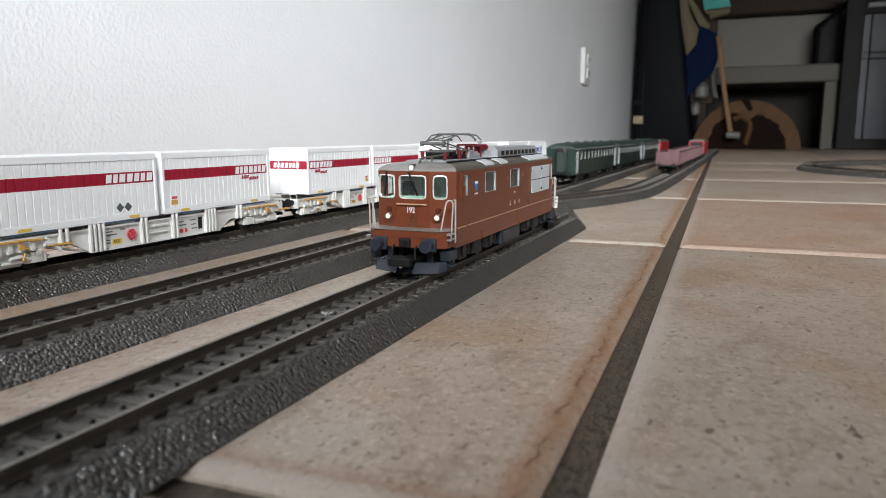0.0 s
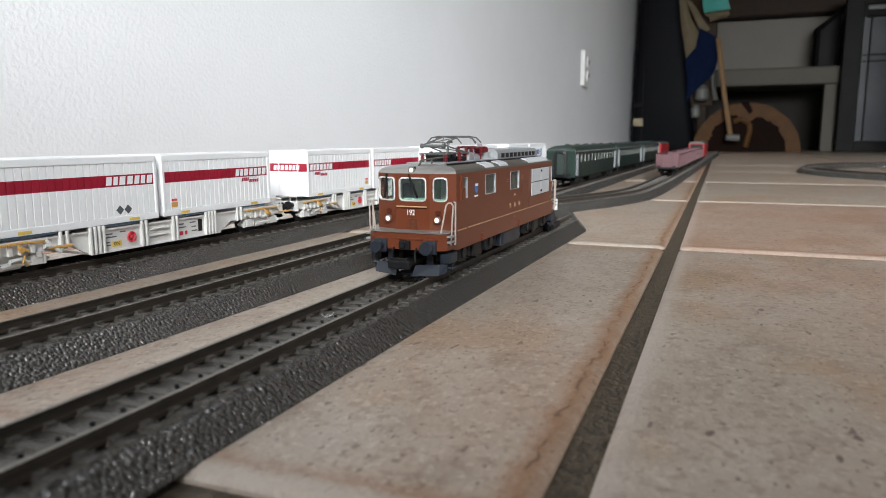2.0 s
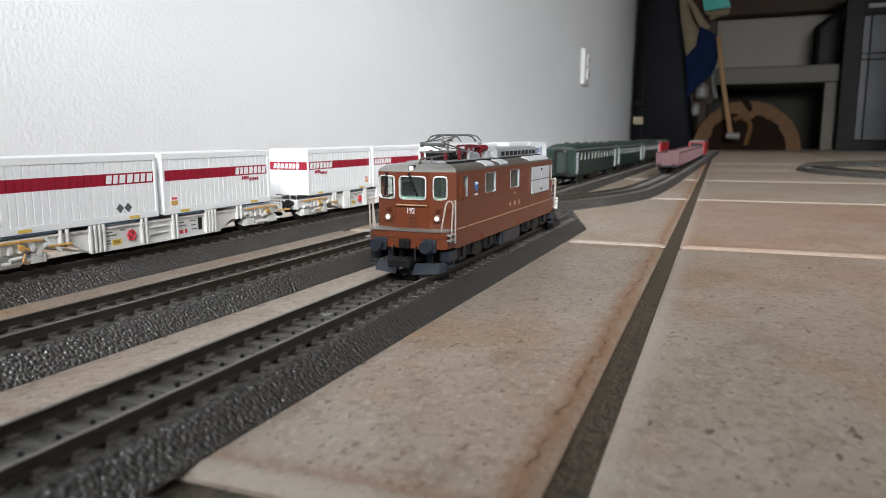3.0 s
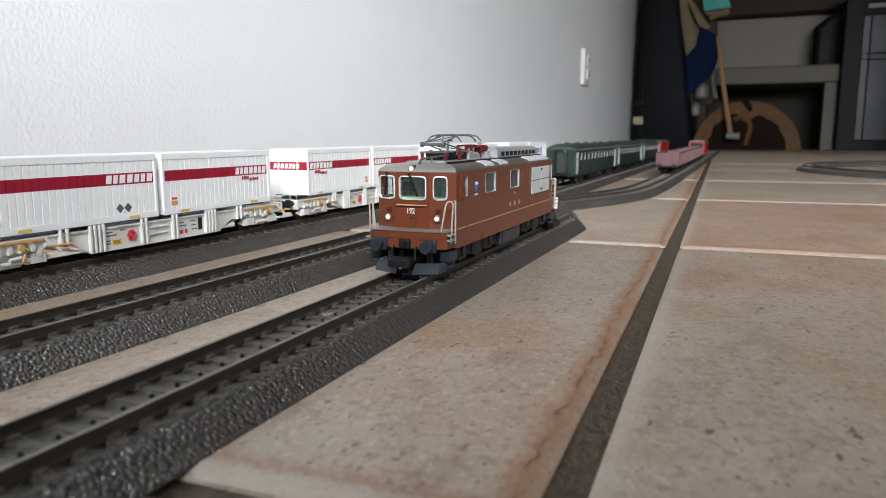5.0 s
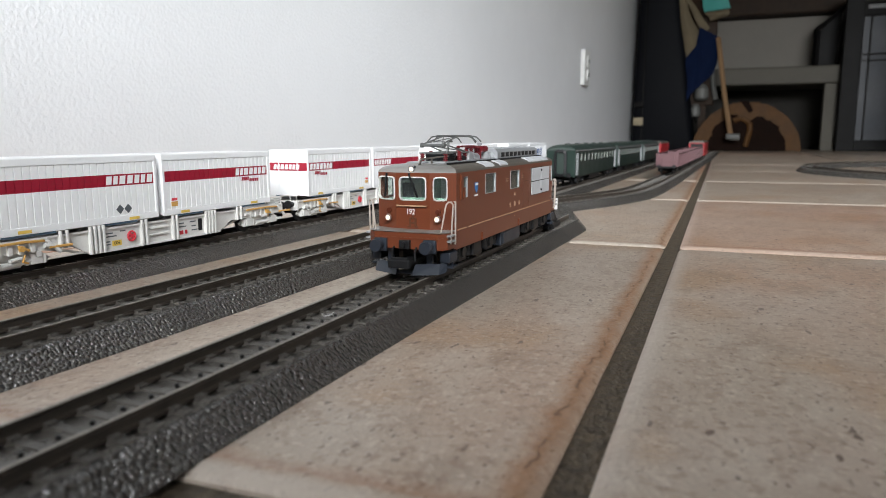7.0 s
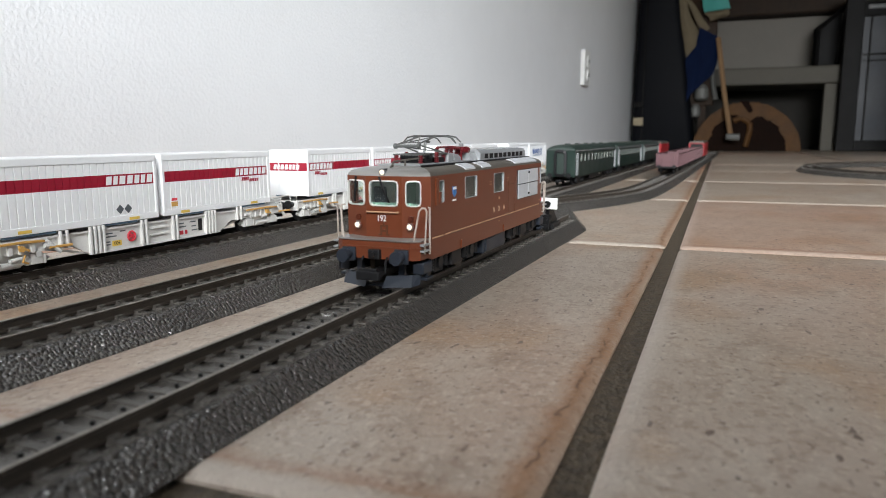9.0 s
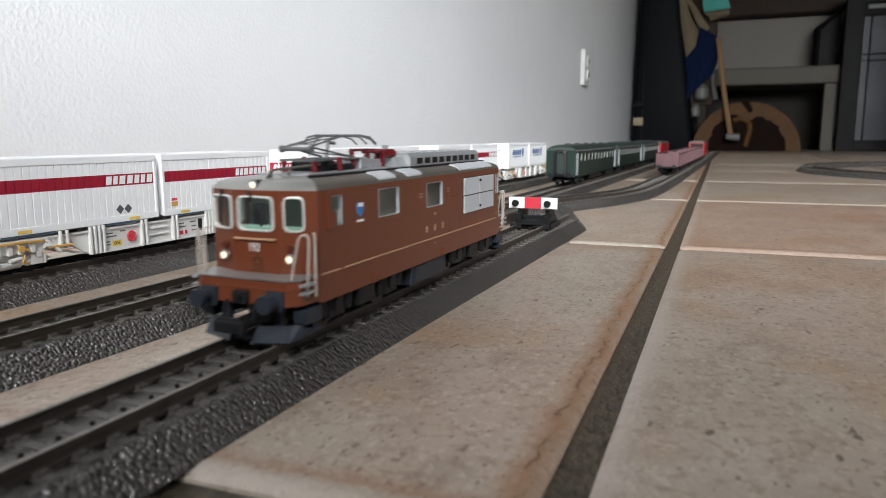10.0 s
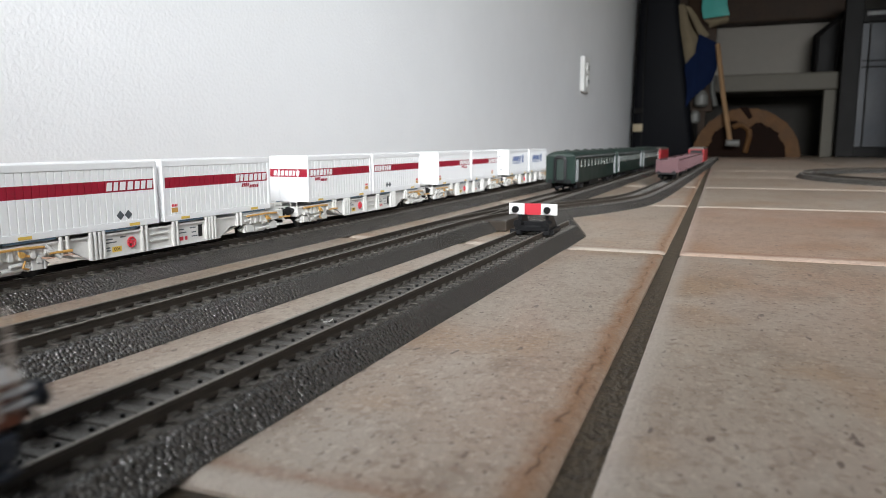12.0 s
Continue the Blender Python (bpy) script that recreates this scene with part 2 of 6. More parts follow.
M_GREENROOF = mat("grey_green_roof", (0.026, 0.040, 0.034), 0.4, var=0.08, scale=60)
M_CONSOLE = mat("pale_green_console", (0.24, 0.40, 0.31), 0.5, var=0.06, scale=200)
M_COACHFRAME = mat("dull_window_metal", (0.13, 0.14, 0.13), 0.45, metal=0.2, var=0.08, scale=100)
M_COACHIN = mat("coach_interior", (0.24, 0.24, 0.21), 0.6, var=0.08, scale=100)
M_PINK = mat("faded_pink_wagon", (0.115, 0.052, 0.058), 0.55, var=0.12, scale=100)
M_REDCAR = mat("red_loco_paint", (0.34, 0.010, 0.015), 0.4, var=0.06, scale=60)
M_LAMP = glow("lit_headlamp", (1.0, 0.82, 0.60), 1.1)
M_GLASS = glass("window_glass", (0.86, 0.92, 0.88))
M_GLASS.node_tree.nodes["Principled BSDF"].inputs["Transmission Weight"].default_value = 0.985
# Most far-corner paints below are darkened so their colours carry its shade.
M_BLACKCASE = mat("black_vinyl", (0.004, 0.0045, 0.0065), 0.6, var=0.2, scale=20, bump=0.0006, bump_scale=200, spec=0.12)
M_BRASS = mat("worn_latch_metal", (0.30, 0.25, 0.17), 0.35, metal=0.7, var=0.15, scale=100)
M_SAP = mat("pale_sapwood", (0.092, 0.043, 0.014), 0.6, var=0.25, scale=25, bump=0.002, bump_scale=80, spec=0.2)
M_HEART = mat("dark_heartwood", (0.011, 0.005, 0.003), 0.6, var=0.3, scale=25, bump=0.002, bump_scale=80, spec=0.04)
M_STICK = mat("bare_wood_handle", (0.24, 0.145, 0.075), 0.55, var=0.12, scale=30, spec=0.2)
M_BOARD = mat("brown_board", (0.034, 0.020, 0.012), 0.55, var=0.3, scale=12, bump=0.001, bump_scale=60, spec=0.15)
M_BENCH = mat("shaded_bench_cream", (0.115, 0.106, 0.088), 0.6, var=0.1, scale=10, spec=0.2)
M_STOVE = mat("blue_grey_sheet_metal", (0.017, 0.021, 0.030), 0.4, metal=0.0, var=0.35, scale=12, spec=0.3)
M_IRON = mat("black_iron", (0.005, 0.0045, 0.0045), 0.5, var=0.2, scale=30, spec=0.12)
M_BEIGE = mat("shaded_beige_canvas", (0.16, 0.13, 0.085), 0.85, var=0.12, scale=30, bump=0.002, bump_scale=200, spec=0.1)
M_NAVY = mat("navy_cloth", (0.006, 0.012, 0.038), 0.85, var=0.15, scale=30, bump=0.003, bump_scale=120, spec=0.05)
M_TURQ = mat("turquoise_plastic", (0.06, 0.30, 0.265), 0.5, var=0.06, scale=20, spec=0.2)
M_PLATE = mat("ivory_plate", (0.72, 0.72, 0.70), 0.35, var=0.03, scale=40)


# ---- mesh helpers ----
def part(name, bm, material, parent=None, label="", k=0.001, smooth=0.0):
    """Links a bmesh as one mesh object under a thing or a part; k scales its units to metres."""
    if k != 1:
        bmesh.ops.scale(bm, vec=(k, k, k), verts=bm.verts)
    bmesh.ops.recalc_face_normals(bm, faces=bm.faces)
    me = bpy.data.meshes.new(name)
    bm.to_mesh(me)
    bm.free()
    for m in material if isinstance(material, (list, tuple)) else [material]:
        me.materials.append(m)
    if smooth:
        for p in me.polygons:
            p.use_smooth = True
        me.set_sharp_from_angle(angle=radians(smooth))
    ob = new(name, me)
    if parent is not None:
        ob.parent = parent
    if label:
        ob["label"] = label
    return ob


def share(name, source, parent, m):
    """Another object on the same mesh."""
    ob = new(name, source.data)
    ob.parent = parent
    ob.matrix_basis = m
    return ob


def thing(name, label, category, m=None, group="", kind=""):
    ob = new(name)
    if m is not None:
        ob.matrix_basis = m
    return tagged(ob, label, category, group, kind)


def box(bm, x0, x1, y0, y1, z0, z1, bevel=0.0, mi=0):
    vs = [bm.verts.new(c) for c in ((x0, y0, z0), (x1, y0, z0), (x1, y1, z0), (x0, y1, z0),
                                    (x0, y0, z1), (x1, y0, z1), (x1, y1, z1), (x0, y1, z1))]
    fs = [bm.faces.new([vs[i] for i in f]) for f in ((3, 2, 1, 0), (4, 5, 6, 7), (0, 1, 5, 4), (1, 2, 6, 5), (2, 3, 7, 6), (3, 0, 4, 7))]
    for f in fs:
        f.material_index = mi
    if bevel:
        es = {e for f in fs for e in f.edges}
        r = bmesh.ops.bevel(bm, geom=list(es), offset=bevel, segments=2, affect="EDGES", profile=0.5)
        for f in r["faces"]:
            f.material_index = mi
    return vs


def cyl(bm, p0, p1, r, seg=12, r2=None):
    p0, p1 = Vector(p0), Vector(p1)
    d = p1 - p0
    q = d.to_track_quat("Z", "Y").to_matrix().to_4x4()
    bmesh.ops.create_cone(bm, cap_ends=True, segments=seg, radius1=r, radius2=r if r2 is None else r2, depth=d.length,
                          matrix=Matrix.Translation((p0 + p1) / 2) @ q)


def tube(bm, pts, r, seg=6):
    for a, b in zip(pts, pts[1:]):
        cyl(bm, a, b, r, seg)
    for p in pts[1:-1]:
        bmesh.ops.create_icosphere(bm, subdivisions=1, radius=r, matrix=Matrix.Translation(p))


def prism(bm, prof, axis, a, b, mi=0):
    """A profile in the two other axes, swept along axis from a to b."""
    def at(p, t):
        return {"x": (t, p[0], p[1]), "y": (p[0], t, p[1]), "z": (p[0], p[1], t)}[axis]
    v0 = [bm.verts.new(at(p, a)) for p in prof]
    v1 = [bm.verts.new(at(p, b)) for p in prof]
    n = len(prof)
    fs = [bm.faces.new((v0[i], v0[(i + 1) % n], v1[(i + 1) % n], v1[i])) for i in range(n)]
    fs += [bm.faces.new(v0[::-1]), bm.faces.new(v1)]
    for f in fs:
        f.material_index = mi


def rounded(w, h, r, seg=4):
    pts = []
    for cx, cy, a0 in ((w / 2 - r, h / 2 - r, 0), (-w / 2 + r, h / 2 - r, 90), (-w / 2 + r, -h / 2 + r, 180), (w / 2 - r, -h / 2 + r, 270)):
        for i in range(seg + 1):
            a = radians(a0 + 90 * i / seg)
            pts.append((cx + r * math.cos(a), cy + r * math.sin(a)))
    return pts


def plane_frame(origin, u, n):
    """A frame on a wall: u along it, z up, n outwards."""
    u, n = Vector(u).normalized(), Vector(n).normalized()
    m = Matrix.Identity(4)
    for i in range(3):
        m[i][0], m[i][1], m[i][2], m[i][3] = u[i], (0, 0, 1)[i], n[i], origin[i]
    return m


def ring(bm, m, w, h, r, t, depth):
    """A rounded rectangular frame of breadth t, proud of the wall by depth."""
    outer, inner = rounded(w + 2 * t, h + 2 * t, r + t), rounded(w, h, r)
    rows = [[bm.verts.new(m @ Vector((p[0], p[1], z))) for p in pts] for pts, z in ((outer, -0.2), (outer, depth * 0.7), (inner, depth), (inner, -1.0))]
    n = len(outer)
    for a, b in zip(rows, rows[1:]):
        for i in range(n):
            bm.faces.new((a[i], a[(i + 1) % n], b[(i + 1) % n], b[i]))


def slab(bm, m, w, h, r, z0, z1):
    pts = rounded(w, h, r)
    v0 = [bm.verts.new(m @ Vector((*p, z0))) for p in pts]
    v1 = [bm.verts.new(m @ Vector((*p, z1))) for p in pts]
    n = len(pts)
    for i in range(n):
        bm.faces.new((v0[i], v0[(i + 1) % n], v1[(i + 1) % n], v1[i]))
    bm.faces.new(v0[::-1]), bm.faces.new(v1)


def panel(bm, m, u0, u1, z0, z1, holes, depth=1.0):
    """A wall panel with rectangular openings and their reveals."""
    us = sorted({u0, u1, *(h[0] for h in holes), *(h[1] for h in holes)})
    zs = sorted({z0, z1, *(h[2] for h in holes), *(h[3] for h in holes)})

    def v(u, z, n=0.0):
        return bm.verts.new(m @ Vector((u, z, n)))
    for a, b in zip(us, us[1:]):
        for c, d in zip(zs, zs[1:]):
            if not any(h[0] <= a and b <= h[1] and h[2] <= c and d <= h[3] for h in holes):
                bm.faces.new((v(a, c), v(b, c), v(b, d), v(a, d)))
                bm.faces.new((v(a, c, -depth), v(a, d, -depth), v(b, d, -depth), v(b, c, -depth)))
    for a, b, c, d in holes:
        for (p, q), (r, s) in (((a, c), (b, c)), ((b, c), (b, d)), ((b, d), (a, d)), ((a, d), (a, c))):
            bm.faces.new((v(p, q), v(r, s), v(r, s, -depth), v(p, q, -depth)))


def letters(text, size, m, material, parent, name="lettering", extrude=0.05):
    cu = bpy.data.curves.new(name, "FONT")
    cu.body, cu.size, cu.align_x, cu.align_y, cu.extrude = text, size, "CENTER", "CENTER", extrude
    tmp = new("tmp", cu)
    me = bpy.data.meshes.new_from_object(tmp.evaluated_get(bpy.context.evaluated_depsgraph_get()))
    bpy.data.objects.remove(tmp)
    me.transform(m)
    me.transform(Matrix.Diagonal((0.001, 0.001, 0.001, 1)))
    me.materials.clear()
    me.materials.append(material)
    ob = new(name, me)
    ob.parent = parent
    return ob


# ---- the room ----
WALL_Y, BACK_X, REAR_X, SIDE_Y, TOP = 0.335, 3.95, -0.35, -2.1, 2.5


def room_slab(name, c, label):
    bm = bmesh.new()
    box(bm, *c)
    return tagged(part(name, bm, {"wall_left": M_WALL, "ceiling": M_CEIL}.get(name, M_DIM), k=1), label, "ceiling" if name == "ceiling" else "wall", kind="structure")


room_slab("wall_left", (REAR_X, BACK_X + 0.1, WALL_Y, WALL_Y + 0.12, -0.05, TOP), "white rough-plastered wall beside the model railway")
room_slab("wall_back", (BACK_X, BACK_X + 0.1, SIDE_Y, WALL_Y, -0.05, TOP), "plastered wall behind the bench, shade darkened into its paint")
room_slab("ceiling", (REAR_X - 0.1, BACK_X + 0.1, SIDE_Y - 0.12, WALL_Y + 0.12, TOP, TOP + 0.1), "plain painted ceiling")
# Added unseen wall: stepped sill shades the near floor, low lintel the far end.
bm = bmesh.new()
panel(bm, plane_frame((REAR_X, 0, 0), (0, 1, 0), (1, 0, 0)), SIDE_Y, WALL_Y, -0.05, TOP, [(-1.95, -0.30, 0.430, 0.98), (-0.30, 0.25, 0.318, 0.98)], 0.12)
tagged(part("rear_shade_wall", bm, M_DIM, k=1), "added wall out of view, its opening cut to shape the rear light", "wall", kind="structure")

# Unseen right wall; its opening is assumed, to let the side fill in.
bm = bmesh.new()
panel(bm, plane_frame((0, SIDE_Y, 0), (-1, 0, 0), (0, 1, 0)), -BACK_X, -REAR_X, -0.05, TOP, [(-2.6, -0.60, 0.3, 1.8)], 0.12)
tagged(part("wall_right", bm, M_DIM, k=1), "plain plastered wall on the unseen right, opened for the side fill", "wall", kind="structure")

# Unseen partition, added to block window light from the far corner.
room_slab("wall_alcove", (2.66, 2.76, SIDE_Y, -0.74, -0.05, TOP), "added partition out of view that keeps light off the far corner")
bm = bmesh.new()
box(bm, REAR_X, BACK_X, SIDE_Y, WALL_Y, -0.03, -0.0022)
floor = tagged(part("floor", bm, M_GROUT, k=1), "beige ceramic floor tiles with dark recessed grout lines", "floor", kind="structure")


def tiles():
    pitch, side = 0.3215, 0.3136
    bm = bmesh.new()
    h = side / 2
    r0, r1, r2 = h, h - 0.0012, h - 0.004
    rings = []
    for r, z in ((r0, -0.006), (r0, -0.0014), (r1, -0.0004), (r2, 0.0)):
        rings.append([bm.verts.new(p + (z,)) for p in rounded(2 * r, 2 * r, 0.003, 2)])
    n = len(rings[0])
    for a, b in zip(rings, rings[1:]):
        for i in range(n):
            bm.faces.new((a[i], a[(i + 1) % n], b[(i + 1) % n], b[i]))
    bm.faces.new(rings[-1])
    first = None
    turn = pose(0.415, -0.0826, 0, 0, 0, 0.9)
    rnd = random.Random(4)
    for i in range(-8, 12):
        for j in range(-8, 3):
            m = turn @ pose((i + 0.5) * pitch, (j + 0.5) * pitch, rnd.uniform(-0.0003, 0.0002))
            x, y = m.translation[:2]
            if not (REAR_X + 0.1 < x < BACK_X - 0.1 and SIDE_Y + 0.1 < y < WALL_Y + 0.2):
                continue
            if first is None:
                first = part("tile", bm, M_TILE, floor, k=1, smooth=40)
                first.matrix_basis = m
                reddish = first.data.copy()
                reddish.materials[0] = M_TILERED
            else:
                ob = share("tile", first, floor, m)
                if (3 * i + 5 * j) % 7 == 2:
                    ob.data = reddish


# ---- the model tracks ----
def path_of(points):
    """Even samples along a polyline: x, y and heading, 2.5 mm apart."""
    pts = [Vector(p) for p in points]
    out = []
    for a, b in zip(pts, pts[1:]):
        n = max(1, round((b - a).length / 0.0025))
        out += [a.lerp(b, i / n) for i in range(n)]
    out.append(pts[-1])
    for _ in range(60):
        out = [out[0]] + [(p + q * 2 + r) / 4 for p, q, r in zip(out, out[1:], out[2:])] + [out[-1]]
    return out


def smooth_curve(points, n=24):
    """A curve through the points, as a fine polyline."""
    P = [Vector(p) for p in points]
    P = [2 * P[0] - P[1]] + P + [2 * P[-1] - P[-2]]
    out = []
    for a, b, c, d in zip(P, P[1:], P[2:], P[3:]):
        for i in range(n):
            t = i / n
            out.append(0.5 * ((2 * b) + (c - a) * t + (2 * a - 5 * b + 4 * c - d) * t * t + (3 * b - a - 3 * c + d) * t ** 3))
    return out + [P[-2]]


def frames_on(line):
    res, s = [], 0.0
    for i, p in enumerate(line):
        q, r = line[max(0, i - 1)], line[min(len(line) - 1, i + 1)]
        d = (r - q).normalized()
        if i:
            s += (p - line[i - 1]).length
        res.append((s, p, d, Vector((-d.y, d.x))))
    return res


def at_length(fr, s):
    lo, hi = 0, len(fr) - 1
    while hi - lo > 1:
        mid = (lo + hi) // 2
        lo, hi = (mid, hi) if fr[mid][0] <= s else (lo, mid)
    a, b = fr[lo], fr[hi]
    t = (s - a[0]) / max(1e-9, b[0] - a[0])
    return a[1].lerp(b[1], t), a[2].lerp(b[2], t).normalized()


RAIL_TOP = 0.0103
# half-profile of the roadbed: breadth and height
BED = [(0.0205, 0.0), (0.0200, 0.0008), (0.0185, 0.0022), (0.0172, 0.0036), (0.0160, 0.0049), (0.0150, 0.0060), (0.0142, 0.0066), (0.0132, 0.0069), (0.0, 0.0070)]


# slot under the rail, bridged by the sleepers
GROOVE = [(0.0108, 0.0070), (0.0105, 0.0060), (0.0061, 0.0060), (0.0058, 0.0070)]


def wrinkle(p, amount):
    q = Vector((p.x * 1420, p.y * 1080, 0))
    w = noise.noise_vector(q * 0.5) * 0.9
    return amount * noise.noise(q + w) * 1.5


def bed_mesh(fr, fine, name, parent):
    """The moulded ballast: wrinkled shoulders, close-grained where fine(x) holds."""
    prof = []
    half = [(BED[i][0] + (BED[i + 1][0] - BED[i][0]) * t, BED[i][1] + (BED[i + 1][1] - BED[i][1]) * t)
            for i in range(7) for t in ((0, 0.2, 0.4, 0.6, 0.8) if i > 0 else (0, 0.5))] + [BED[7]] + GROOVE
    prof = [(-b, z) for b, z in half] + [(0.0, 0.0070)] + [(b, z) for b, z in reversed(half)]
    verts, faces, mats = [], [], []
    step, rows = 0.0004, 0
    s, end = 0.0, fr[-1][0]
    while True:
        p, d = at_length(fr, s)
        side = Vector((-d.y, d.x))
        close = fine(p.x)
        for b, z in prof:
            q = p + side * b
            dz = 0.0
            if close and 0.0004 < z < 0.00695:
                amt = 0.00006 if z < 0.0066 else 0.00004
                dz = wrinkle(q, amt)
                q = q + side * (dz * 0.8 if b > 0 else -dz * 0.8)
            verts.append((q.x, q.y, max(0.0, z + dz)))
        rows += 1
        if s >= end:
            break
        s = min(end, s + (step if close else 0.012))
    n = len(prof)
    for r in range(rows - 1):
        for i in range(n - 1):
            faces.append((r * n + i, r * n + i + 1, (r + 1) * n + i + 1, (r + 1) * n + i))
            mats.append(1 if abs(prof[i][0]) < 0.0137 and abs(prof[i + 1][0]) < 0.0137 else 0)
    faces.append(tuple(range(n)))
    faces.append(tuple(reversed(range((rows - 1) * n, rows * n))))
    mats += [0, 0]
    me = bpy.data.meshes.new(name)
    me.from_pydata(verts, [], faces)
    me.materials.append(M_BED)
    me.materials.append(M_BEDTOP)
    me.polygons.foreach_set("material_index", mats)
    me.polygons.foreach_set("use_smooth", [True] * len(faces))
    me.update()
    ob = new(name, me)
    ob.parent = parent
    return ob


def rail_mesh(fr, off, parent):
    prof = [(-0.0011, 0.0070), (-0.0011, 0.0076), (-0.0003, 0.0079), (-0.0003, 0.0094), (-0.00055, 0.0096), (-0.00055, 0.0102), (-0.0004, RAIL_TOP),
            (0.0004, RAIL_TOP), (0.00055, 0.0102), (0.00055, 0.0096), (0.0003, 0.0094), (0.0003, 0.0079), (0.0011, 0.0076), (0.0011, 0.0070)]
    verts, faces, mats = [], [], []
    rows = fr
    for _, p, d, side in rows:
        for b, z in prof:
            q = p + side * (off + b)
            verts.append((q.x, q.y, z))
    n = len(prof)
    for r in range(len(rows) - 1):
        for i in range(n - 1):
            faces.append((r * n + i, r * n + i + 1, (r + 1) * n + i + 1, (r + 1) * n + i))
            mats.append(1 if i in (5, 6, 7) else 0)
    faces += [tuple(range(n)), tuple(range((len(rows) - 1) * n, len(rows) * n))]
    mats += [0, 0]
    me = bpy.data.meshes.new("rail")
    me.from_pydata(verts, [], faces)
    me.materials.append(M_RAIL)
    me.materials.append(M_RAILTOP)
    me.polygons.foreach_set("material_index", mats)
    me.update()
    ob = new("rail", me)
    ob.parent = parent
    return ob


def sleeper_mesh():
    bm = bmesh.new()
    # tapered sleeper with raised chairs beside both rails
    for x0, x1, y0, y1, z0, z1, t in ((-1.5, 1.5, -13.6, 13.6, 6.4, 7.35, 0.25),):
        vs = box(bm, x0, x1, y0, y1, z0, z1)
        for v in vs:
            if v.co.z > 7:
                v.co.x *= 0.8
                v.co.y *= 0.985
    for y in (-8.25, 8.25):
        for d in (-1.75, 1.75):
            box(bm, -1.1, 1.1, y + d - 0.75, y + d + 0.75, 7.2, 8.0)
    return bm


SLEEPER = []


def track(name, label, points, fine=lambda x: False, sleepers=(0, 0), group="model tracks", pitch=0.0075, drop=0.0):
    fr = frames_on(path_of(points))
    th = thing(name, label, "model track", group=group)
    bed_mesh(fr, fine, "roadbed", th)
    th.location.z = drop
    for off in (-0.00825, 0.00825):
        rail_mesh(fr, off, th)
    s = 0.003
    far = bmesh.new()
    while s < fr[-1][0]:
        p, d = at_length(fr, s)
        m = Matrix.Translation((p.x, p.y, 0)) @ Matrix.Rotation(math.atan2(d.y, d.x), 4, "Z")
        if sleepers[0] <= p.x <= sleepers[1]:
            if not SLEEPER:
                SLEEPER.append(part("sleeper", sleeper_mesh(), M_SLEEPER, th))
                bm = bmesh.new()
                cyl(bm, (0, 0, 7.0), (0, 0, 7.8), 0.55, 8, 0.45)
                SLEEPER.append(part("contact_stud", bm, M_STUD, th))
                SLEEPER[0].matrix_basis = m
                SLEEPER[1].matrix_basis = m @ pose(0.00375, 0, 0)
            else:
                share("sleeper", SLEEPER[0], th, m)
                share("contact_stud", SLEEPER[1], th, m @ pose(0.00375, 0, 0))
        elif p.x > -0.05:
            vs = box(far, -0.0013, 0.0013, -0.0135, 0.0135, 0.0066, 0.0077)
            bmesh.ops.transform(far, matrix=m, verts=vs)
        s += pitch
    if len(far.verts):
        part("distant_sleeper", far, M_SLEEPER, th, k=1)["kind"] = "stuff"
    else:
        far.free()
    return fr


NEAR = [(-0.34, 0.0023), (0.0, 0.001), (0.2, -0.0003), (0.40, -0.003), (0.468, -0.0035)]
MID = [(-0.34, 0.0815), (0.0, 0.0745), (0.13, 0.0710), (0.31, 0.0655), (0.45, 0.0625), (0.745, 0.0570), (1.3, 0.0500), (2.7, 0.0330)]
FAR = [(-0.34, 0.1608), (0.2, 0.1500), (0.5, 0.1445), (0.9, 0.1385), (1.6, 0.1290), (2.9, 0.1110)]
BRANCH = smooth_curve([(0.43, 0.0629), (0.45, 0.0624), (0.50, 0.0573), (0.56, 0.0433), (0.597, 0.0290), (0.652, 0.0065), (0.713, -0.0125), (0.77, -0.0203), (0.86, -0.0243),
                       (0.97, -0.0272), (1.2, -0.0310), (1.4, -0.0335), (2.0, -0.0395), (2.9, -0.047)])
LOOP = [(1.06, -1.6)] + [(1.42 - 0.36 * math.cos(a), -0.60 + 0.36 * math.sin(a)) for a in np.linspace(0, math.pi, 30)] + [(1.78, -1.6)]

F_NEAR = track("model_track", "dark grey plastic-ballast model track ending at a buffer stop", NEAR, lambda x: 0.02 < x, (0.03, 0.47))
F_MID = track("model_track", "dark grey plastic-ballast model track along the middle", MID, lambda x: 0.04 < x < 0.75, (0.05, 1.0))
F_FAR = track("model_track", "dark grey plastic-ballast model track under the container wagons", FAR, lambda x: 0.08 < x < 0.75, (0.10, 1.0))
F_BRANCH = track("model_track", "curved branch of dark plastic-ballast model track", BRANCH, lambda x: x < 0.9, (0.47, 1.05), drop=-0.0003)
track("model_track", "wide loop of dark model track lying on the tiles", LOOP)


# ---- the brown electric locomotive (millimetres; x runs back from its face, z from the floor) ----
LEN = 150.0
HALF, SLANT = 16.3, 3.5


def plan(inset, z):
    """The body's outline at a height, drawn in by so much."""
    i = inset
    k = SLANT + i * 0.9
    pts = [(0 + i, -7 + 0.3 * i), (k, -HALF + i), (LEN - k, -HALF + i), (LEN - i, -7 + 0.3 * i),
           (LEN - i, 7 - 0.3 * i), (LEN - k, HALF - i), (k, HALF - i), (0 + i, 7 - 0.3 * i)]
    return [(x, y, z) for x, y in pts]


ROOF = [(0.0, 48.6), (0.35, 49.4), (1.2, 50.2), (2.6, 50.8), (4.6, 51.3), (8.0, 51.6), (12.0, 51.8)]


